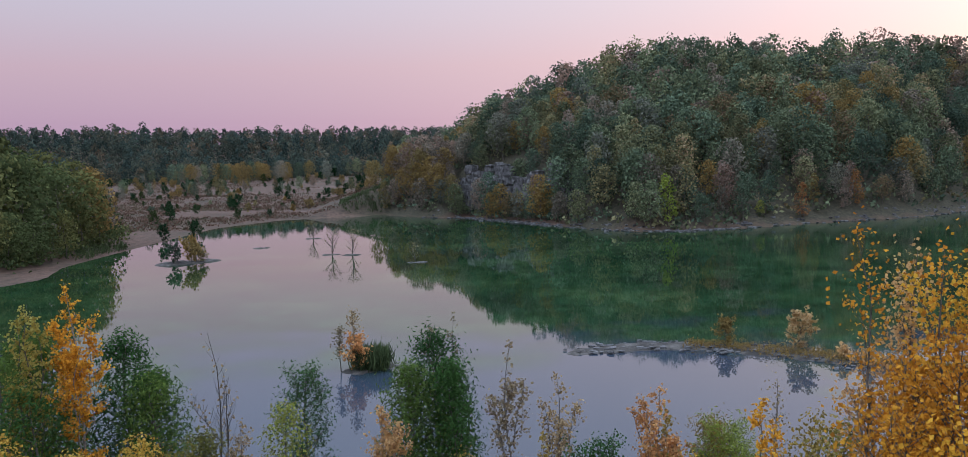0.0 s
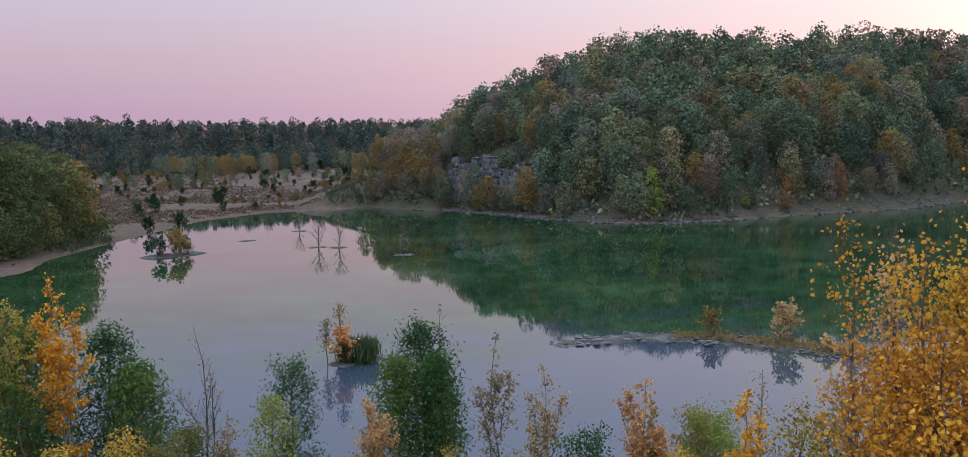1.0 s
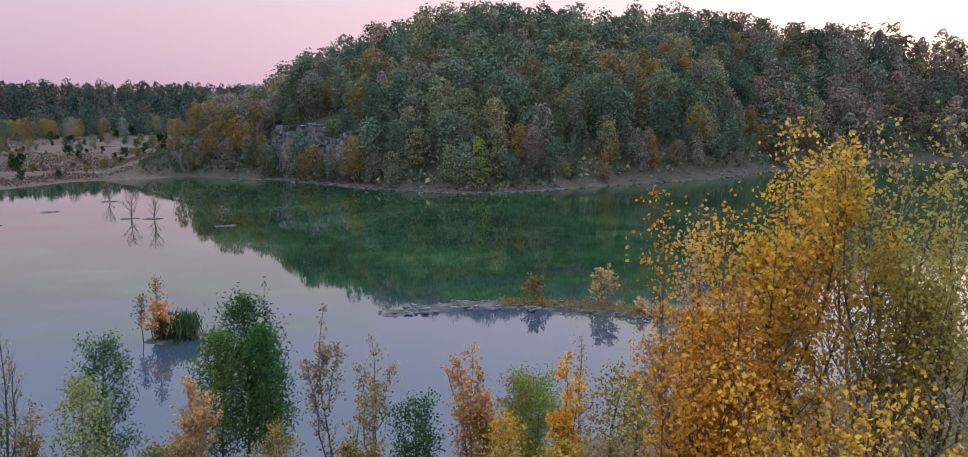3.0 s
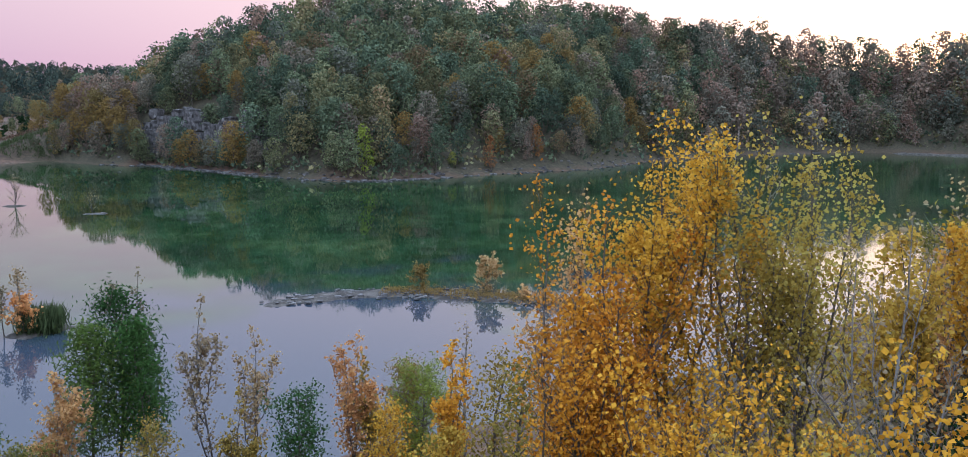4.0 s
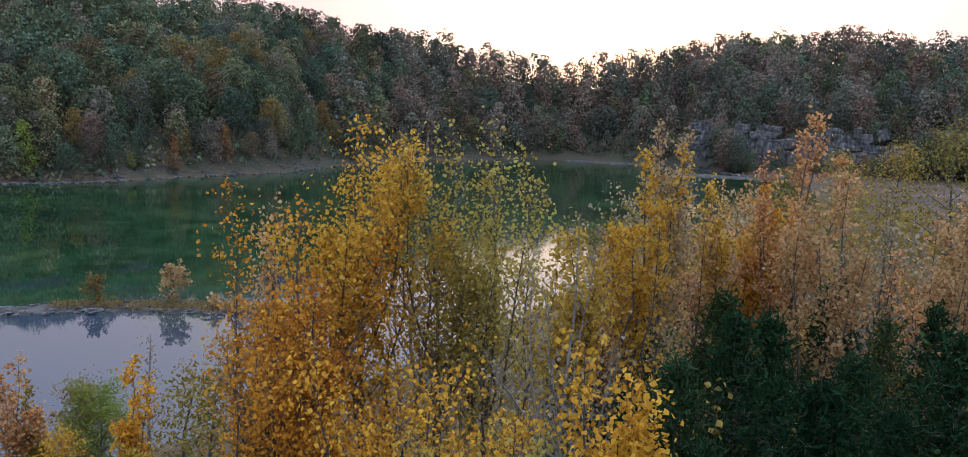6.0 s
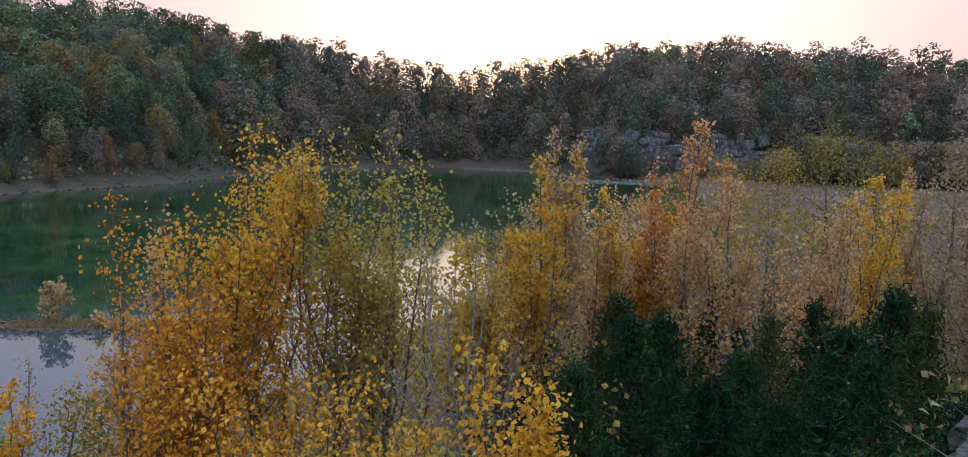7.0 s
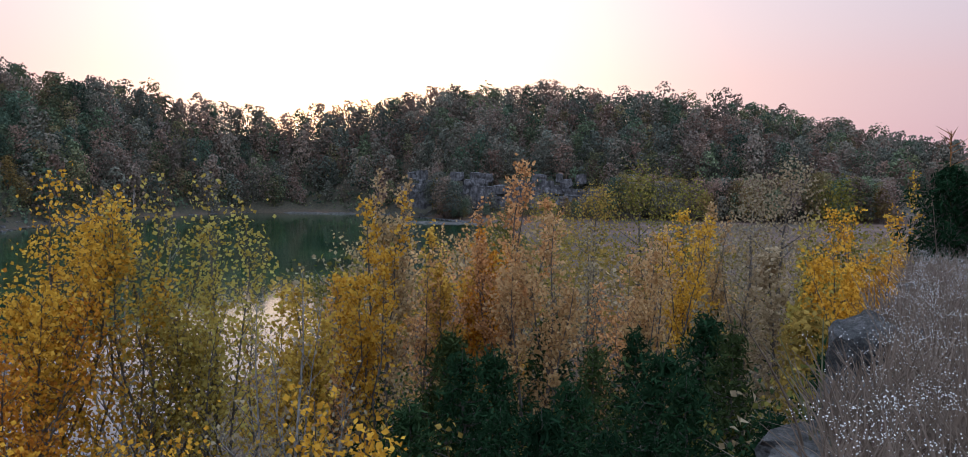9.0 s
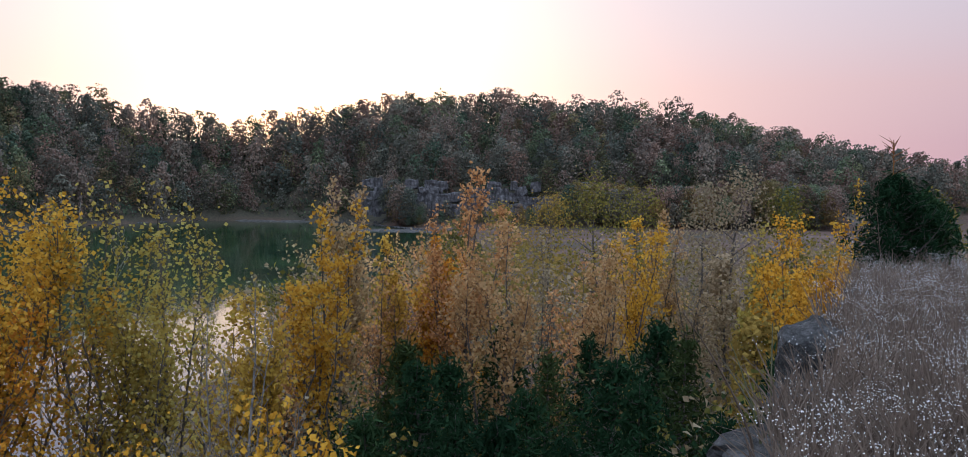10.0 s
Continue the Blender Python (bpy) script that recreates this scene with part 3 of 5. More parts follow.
def joined_wood(name, spots, mat, label, seed, clumps=1.0, size=(0.8, 1.2)):
    """Far woodland as one mass: many crowns and trunks in one mesh each."""
    rng = np.random.default_rng(seed)
    protos = []
    for k in range(5):
        trunk, groups, lv, lf = billow(np.random.default_rng(300 + k), 14 + k % 3, (5.0, 4.4, 5.6, 3.2, 4.8)[k], bare=0.04, lobes=12, leaves_each=int(36 * clumps), leaf=(1.0 / clumps ** 0.5, 0.82 / clumps ** 0.5))
        tv, tf = tubes([trunk], 3)
        protos.append((lv, lf, tv, tf))
    LV, LF, TV, TF, tone, nb, tb = [], [], [], [], [], 0, 0
    for x, y, z in zip(*spots, height(*spots)):
        lv, lf, tv, tf = protos[rng.integers(5)]
        c, s = math.cos(a := rng.uniform(0, 6.28)), math.sin(a)
        m = np.array([[c, -s, 0], [s, c, 0], [0, 0, rng.uniform(0.9, 1.1)]]) * rng.uniform(*size)
        at = np.array([x, y, z - 0.2])
        LV.append(lv @ m.T + at)
        LF.append(lf + nb)
        TV.append(tv @ m.T + at)
        TF.append(tf + tb)
        tone.append(np.full(len(lv), rng.random()))
        nb, tb = nb + len(lv), tb + len(tv)
    top = new(name)
    child("crowns", mesh_from("crowns", np.concatenate(LV), np.concatenate(LF), mat, np.concatenate(tone)), top)
    child("trunks", mesh_from("trunks", np.concatenate(TV), np.concatenate(TF), BARK), top)
    return tagged(top, label, "woodland", kind="stuff")


def build_hill_wood():
    rng = np.random.default_rng(11)
    x, y = scatter(6.3, -60, 560, -20, 560, hill_side, 5)
    a, r = bearing(x, y)
    d = lake_distance(x, y)
    bared = (a > -2.2) & (a < 5.0) & (d < 12) & (rng.random(len(x)) < 0.2)
    ok = ~bared & (rng.random(len(x)) < np.where(a > 34, 0.86, 1)) & ~((a > -2) & (a < 5.4) & (d > 11.5) & (d < 16.5))
    x, y, a, r, d = x[ok], y[ok], a[ok], r[ok], d[ok]
    order = np.argsort(np.where(a < 30, d, 1e9))
    single = order[:min(300, int((a < 30).sum()))]
    words = {"green": "dark green broadleaf tree on the quarry hillside", "autumn": "olive-brown turning tree on the quarry hillside",
             "tawny": "yellow-leaved tree on the wooded hillside", "rust": "rust-orange tree among green hillside woodland", "lime": "pale lime-green tree at the hill's foot"}
    for i in single:
        q = rng.random()
        tag = "green" if q < 0.74 else ("autumn" if q < 0.93 else "tawny")
        if a[i] < -1 and d[i] < 30:
            tag = "tawny" if q < 0.5 else "autumn"
        small = 0.55 if -2.2 < a[i] < 5 and d[i] < 14 else (0.75 if d[i] < 8 else 1.0)
        stand("woodland_tree", wood_meshes[tag, rng.integers(8)], x[i], y[i], words[tag], group="hillside trees", turn=rng.uniform(0, 6.28), scale=small * rng.uniform(0.7, 1.15))
    for az, dist, tag, kind, size in ((23.2, 278, "rust", 3, 0.75), (11.9, 243, "lime", 3, 0.95), (17.6, 254, "lime", 0, 0.3), (2.1, 322, "tawny", 2, 0.7), (20.2, 262, "rust", 7, 0.7),
                                      (3.4, 282, "autumn", 3, 0.95), (15.4, 258, "autumn", 3, 0.8), (7.6, 256, "green", 2, 0.85)):
        q = polar(az, dist)
        stand("woodland_tree", wood_meshes[tag, kind], q.x, q.y, words[tag], group="hillside trees", scale=size)
    rest = np.ones(len(x), bool)
    rest[single] = False
    green = rest & (rng.random(len(x)) < np.where(a < 22, 0.9, np.where(a < 34, 0.6, 0.25)))
    joined_wood("hill_woodland", (x[green], y[green]), HILL_GREEN, "dense dark green woodland covering the hill", 21, 1.1, (0.6, 1.25))
    brown = rest & ~green
    joined_wood("ridge_woodland", (x[brown], y[brown]), HAZED_AUTUMN, "brownish autumn woodland along the far ridge", 22, 0.86, (0.65, 1.3))


build_hill_wood()


def build_understorey():
    """Low shrubs that fill the slopes between the trees."""
    rng = np.random.default_rng(41)
    x, y = scatter(3.6, -60, 560, -20, 560, lambda x, y: hill_side(x, y) & (lake_distance(x, y) > 1), 15)
    a, r = bearing(x, y)
    ok = ~((a > -2) & (a < 5.4) & (lake_distance(x, y) > 10) & (lake_distance(x, y) < 18)) & (rng.random(len(x)) < np.where(a < 50, 1, 0.55))
    x, y = x[ok], y[ok]
    c = np.column_stack([x, y, height(x, y)])
    n = 11
    spread = rng.normal(0, 1, (len(c), n, 3)) * np.array([1.3, 1.3, 0.9]) + np.array([0, 0, 1.6])
    v, f = leaves(rng, (c[:, None] + spread).reshape(-1, 3), 1.35, 1.1, 0.0)
    tagged(new("understorey", mesh_from("understorey", v, f, HILL_GREEN, np.repeat(rng.random(len(c)), n * 4))), "dark shrubs filling the wooded slopes", "shrubs", kind="stuff")


build_understorey()


def build_far_wood():
    def keep(x, y):
        a, r = bearing(x, y)
        return (a > -40) & (a < 3) & (r > 960 + 40 * np.sin(a * 0.7)) & (r < 1330)
    joined_wood("valley_woodland", scatter(14.0, -900, 90, 780, 1340, keep, 6), HAZED_GREEN, "distant woodland with haze-blue tinted leaves behind the dry quarry floor", 23, 0.36, (1.1, 1.75))


build_far_wood()


def build_left_wood():
    rng = np.random.default_rng(31)
    for az, dist, tall in ((-30, 212, 24), (-29.2, 225, 26), (-28.2, 218, 23), (-27.4, 232, 24), (-26.3, 236, 20), (-25.3, 242, 20), (-24.3, 250, 19.5), (-31, 230, 28),
                           (-28.7, 250, 26), (-26.8, 262, 22), (-25.5, 275, 20), (-23.9, 262, 17), (-32, 250, 29), (-30.2, 200, 14), (-27.5, 212, 12), (-26, 222, 11), (-29, 204, 11),
                           (-25, 236, 12), (-24, 248, 10), (-28.3, 206, 9), (-26.8, 216, 8)):
        q = polar(az, dist)
        mesh = wood_meshes["tawny" if -24.6 < az < -24 else "shore", rng.integers(8)]
        stand("shore_tree", mesh, q.x, q.y, "full olive-green tree in the shore wood", group="shore wood", turn=rng.uniform(0, 6.28), scale=tall / 15.0)


build_left_wood()


def build_left_brush():
    rng = np.random.default_rng(43)
    a, r = rng.uniform(-36, -22.8, 420), rng.uniform(196, 290, 420)
    x, y = r * np.sin(np.radians(a)), r * np.cos(np.radians(a))
    ok = lake_distance(x, y) > 6
    c = np.column_stack([x, y, height(x, y)])[ok]
    spread = rng.normal(0, 1, (len(c), 40, 3)) * np.array([1.8, 1.8, 1.1]) + np.array([0, 0, 1.8])
    v, f = leaves(rng, (c[:, None] + spread).reshape(-1, 3), 0.9, 0.7, 0.0)
    tagged(new("shore_brush", mesh_from("shore_brush", v, f, SHORE_GREEN, np.repeat(rng.random(len(c)), 160))), "dense dark brush under the shore wood", "shrubs", kind="stuff")


build_left_brush()


# ---- near trees ----
def cottonwood(name, az, dist, top, radius, mat, label, seed, bark=BARK, foot=None, group="", **more):
    p = polar(az, dist)
    z = ground_at(p.x, p.y) if foot is None else foot
    spec = dict(radius=radius, shape="spire", limbs=26, twigs=8, per_twig=18, leaf=(0.11, 0.10), scatter=0.23, rise=1.0, bare=0.3)
    spec.update(more)
    if "lobes" in spec or "stems" in spec:
        spec["tall"] = top - z - 0.1
    else:
        spec["tall"] = top - z - {"spire": 0.1, "cone": 0.0, "round": 0.28, "vase": 0.4}[spec["shape"]] * radius * spec["rise"]
    return stand(name, tree_meshes(seed, bark, mat, **spec), p.x, p.y, label, group=group, z=z - 0.1)


FULL = dict(stems=11, sprays=34, per_spray=20, low=0.64, leaf=(0.098, 0.09), bare=0.22)
OPEN = dict(stems=9, sprays=32, per_spray=22, low=0.76, leaf=(0.098, 0.09), bare=0.3)
cottonwood("cottonwood_tree", 31.7, 20, 20.15, 2.0, AMBER, "golden-orange cottonwood in full autumn leaf below the cliff", 1, **{**FULL, "low": 0.84, "per_spray": 34})
cottonwood("cottonwood_tree", 24.9, 21, 18.2, 1.0, PEACH, "slender orange cottonwood below the cliff", 2, **OPEN)
cottonwood("cottonwood_tree", 27.2, 18, 16.9, 1.7, GOLD, "low orange cottonwood with a thick crown", 14, **FULL)
cottonwood("cottonwood_tree", 29.6, 18.5, 18.4, 2.0, GOLD, "broad golden cottonwood with dense leaves", 3, **FULL)
cottonwood("cottonwood_tree", 38.6, 20, 19.75, 1.5, YELLOW, "yellow-green cottonwood with an open top", 4, **OPEN)
cottonwood("cottonwood_tree", 41.9, 20.5, 20.0, 1.5, YELLOW, "tall yellow-green cottonwood with visible limbs", 15, **OPEN)
cottonwood("cottonwood_tree", 36.4, 14.5, 15.9, 2.1, AMBER, "golden cottonwood with large loose leaves", 5, **FULL)
cottonwood("cottonwood_tree", 41.8, 13.5, 15.3, 2.0, YELLOW, "low yellow cottonwood with large leaves", 16, **FULL)
cottonwood("cottonwood_tree", 49.6, 12.5, 16.9, 0.85, AMBER, "small yellow-orange cottonwood close under the cliff", 6, stems=6, sprays=26, per_spray=36)
cottonwood("cottonwood_tree", 46.3, 13, 15.4, 1.2, YELLOW, "thin yellow cottonwood mixed with bare twigs", 17, stems=7, sprays=26, per_spray=24)
cottonwood("bare_tree", 35.2, 24, 19.8, 1.7, FADED, "nearly bare grey tree with few brown leaves", 18, bark=PALE_BARK, stems=6, sprays=24, per_spray=3)
cottonwood("bare_tree", 44.6, 18, 18.2, 1.6, FADED, "grey leafless sapling with fine twigs", 19, bark=PALE_BARK, stems=6, sprays=26, per_spray=3)
SLIM = dict(group="young cottonwoods", stems=6, sprays=26, per_spray=17, leaf=(0.15, 0.14), bare=0.46, scatter=0.15, spread=0.75, reach=0.6, low=0.66)
for az, dist, top, r, mat, seed in ((50.3, 30, 19.4, 1.0, GOLD, 7), (52.8, 34, 20.2, 1.1, PEACH, 8), (55.9, 36, 18.2, 1.0, YELLOW, 9), (60.0, 34, 20.8, 1.2, PEACH, 10),
                                    (61.2, 31, 18.9, 1.2, PEACH, 11), (58.2, 36, 17.9, 1.2, GOLD, 12), (47.5, 30, 17.5, 1.2, PEACH, 13), (54.2, 35, 18.0, 1.2, PEACH, 20),
                                    (63.2, 37, 17.6, 1.3, FADED, 21), (65.0, 34, 17.2, 1.3, PEACH, 22), (67.0, 38, 18.0, 1.4, PEACH, 23), (69.0, 36, 18.2, 1.3, PEACH, 24),
                                    (70.8, 40, 18.7, 1.5, AMBER, 25), (72.6, 44, 18.9, 1.3, PEACH, 26), (74.3, 44, 18.3, 1.3, FADED, 27), (57.0, 40, 17.4, 1.3, PEACH, 28),
                                    (49.0, 36, 17.6, 1.2, FADED, 29), (66.2, 44, 18.9, 1.4, FADED, 30), (71.8, 36, 16.5, 1.2, FADED, 31), (45.4, 26, 16.9, 1.2, YELLOW, 54)):
    full = seed in (7, 8, 9, 10, 11, 12, 24, 25, 26, 54)
    leafing = {YELLOW: "yellow-green", PEACH: "pale orange", GOLD: "golden", AMBER: "amber", FADED: "faded sparse"}[mat]
    cottonwood("cottonwood_sapling", az, dist, top if full else top - 1.1, r * (1.5 if full else 1.1), mat, ("tall full cottonwood in %s leaf" if full else "tall slim cottonwood with thin %s leaves") % leafing,
               seed, **{**SLIM, "per_spray": 26 if full else 8})
for az, dist, top, r, mat, seed in ((68.0, 75, 20.6, 4.6, OLIVE, 32), (77.4, 62, 21.2, 3.4, FADED, 33), (75.0, 66, 20.2, 3.0, FADED, 34), (80.0, 60, 20.0, 2.6, OLIVE, 35), (65.2, 80, 19.0, 3.4, OLIVE, 36),
                                    (71.5, 78, 20.0, 3.6, OLIVE, 37), (81.8, 55, 18.6, 2.4, AMBER, 38), (84.4, 58, 20.6, 2.0, AMBER, 39), (83.2, 50, 18.8, 1.8, AMBER, 40), (79.0, 40, 18.5, 1.2, YELLOW, 41),
                                    (76.5, 42, 16.8, 1.3, FADED, 42), (80.6, 36, 17.8, 1.5, AMBER, 43), (78.9, 30, 15.8, 1.3, OLIVE, 44), (62.5, 85, 18.0, 3.0, OLIVE, 45), (59.0, 90, 16.0, 3.0, OLIVE, 46),
                                    (88.0, 64, 19.5, 2.8, OLIVE, 47), (86.0, 70, 19.0, 2.8, FADED, 48)):
    cottonwood("cove_tree", az, dist, top, r, mat, "rounded tree in muted autumn leaf beside the cove", seed, group="cove trees",
               **(dict(stems=7, sprays=26, per_spray=20, leaf=(0.17, 0.16), bare=0.3, scatter=0.17, reach=0.6) if mat in (AMBER, YELLOW) else dict(lobes=26, leaves_each=110, leaf=(0.22, 0.18), bare=0.3, ragged=0.3)))

# cedars crowding the foot of the cliff
cedar_kinds = [tree_meshes(60 + k, BARK, CEDAR, tall=7.0 + k, radius=2.0, bare=0.05, shape="cone", limbs=56, twigs=6, per_twig=11, leaf=(0.25, 0.06), scatter=0.14, rise=0.35, girth=0.014, droop=-0.4) for k in range(3)]
for n, (az, dist, top) in enumerate(((53.5, 24, 13.6), (57, 27, 14.6), (60, 24, 13.6), (62, 20, 14.6), (64.5, 25, 14.2), (67, 21, 14.0), (69.5, 26, 15.0), (72, 22, 15.2), (74.5, 27, 15.6),
                                     (58.5, 19, 12.6), (65.5, 16, 12.8), (70, 15, 13.2), (74, 14, 13.8), (77, 20, 15.0), (79.5, 26, 15.4), (55.5, 33, 14.2), (62.5, 33, 14.8), (67.5, 31, 14.8),
                                     (72.5, 33, 15.2), (53, 19, 11.8), (61, 15, 11.6), (77.2, 13, 14.4), (50.5, 40, 12.6), (46.5, 42, 10.5), (63.3, 17, 13.4), (68.4, 18, 13.8), (71.6, 18, 14.2), (75.6, 17, 14.6), (55.5, 21, 12.6), (66, 29, 14.6), (59.5, 29, 14.2))):
    q = polar(az, dist)
    z = ground_at(q.x, q.y)
    stand("cedar_tree", cedar_kinds[n % 3], q.x, q.y, "dense dark green cedar at the cliff's foot", group="cedars below the cliff", turn=n * 1.9, scale=(top - z) / (7.0 + n % 3), z=z - 0.1)

# thicket filling the low ground round the cove
thickets = {}
for tag, mat in (("faded", FADED), ("olive", OLIVE), ("peach", PEACH), ("cedar", CEDAR)):
    for k in range(2):
        thickets[tag, k] = tree_meshes(180 + k, PALE_BARK, mat, limb_sides=3, whole=True, tall=5.0, radius=2.2, bare=0.05, shape=("round", "vase")[k], limbs=16, twigs=6,
                                       per_twig=9 if tag != "faded" else 6, leaf=(0.20, 0.16), scatter=0.25, rise=1.0, girth=0.01)


def build_thicket():
    rng = np.random.default_rng(77)
    words = {"faded": "half-bare greyish thicket bush by the cove", "olive": "olive-brown thicket bush by the cove", "peach": "dull orange thicket bush by the cove", "cedar": "dark young cedar in the thicket"}
    for i in range(170):
        az = rng.uniform(43, 93)
        dist = rng.uniform(24, 50) if i % 2 else rng.uniform(45, 150)
        q = polar(az, dist)
        if lake_distance(q.x, q.y) < 1.5 or q.y < float(edge_line(q.x)) + 3 or (az < 55 and dist < 30):
            continue
        near = dist < 50
        tag = ("cedar", "cedar", "olive", "faded")[rng.integers(4)] if near else ("faded", "olive", "olive", "peach")[rng.integers(4)]
        stand("thicket_bush", thickets[tag, rng.integers(2)], q.x, q.y, words[tag], "bush", "thicket by the cove", rng.uniform(0, 6.3), rng.uniform(0.8, 1.5) * (1.0 if near else 1.5))


build_thicket()

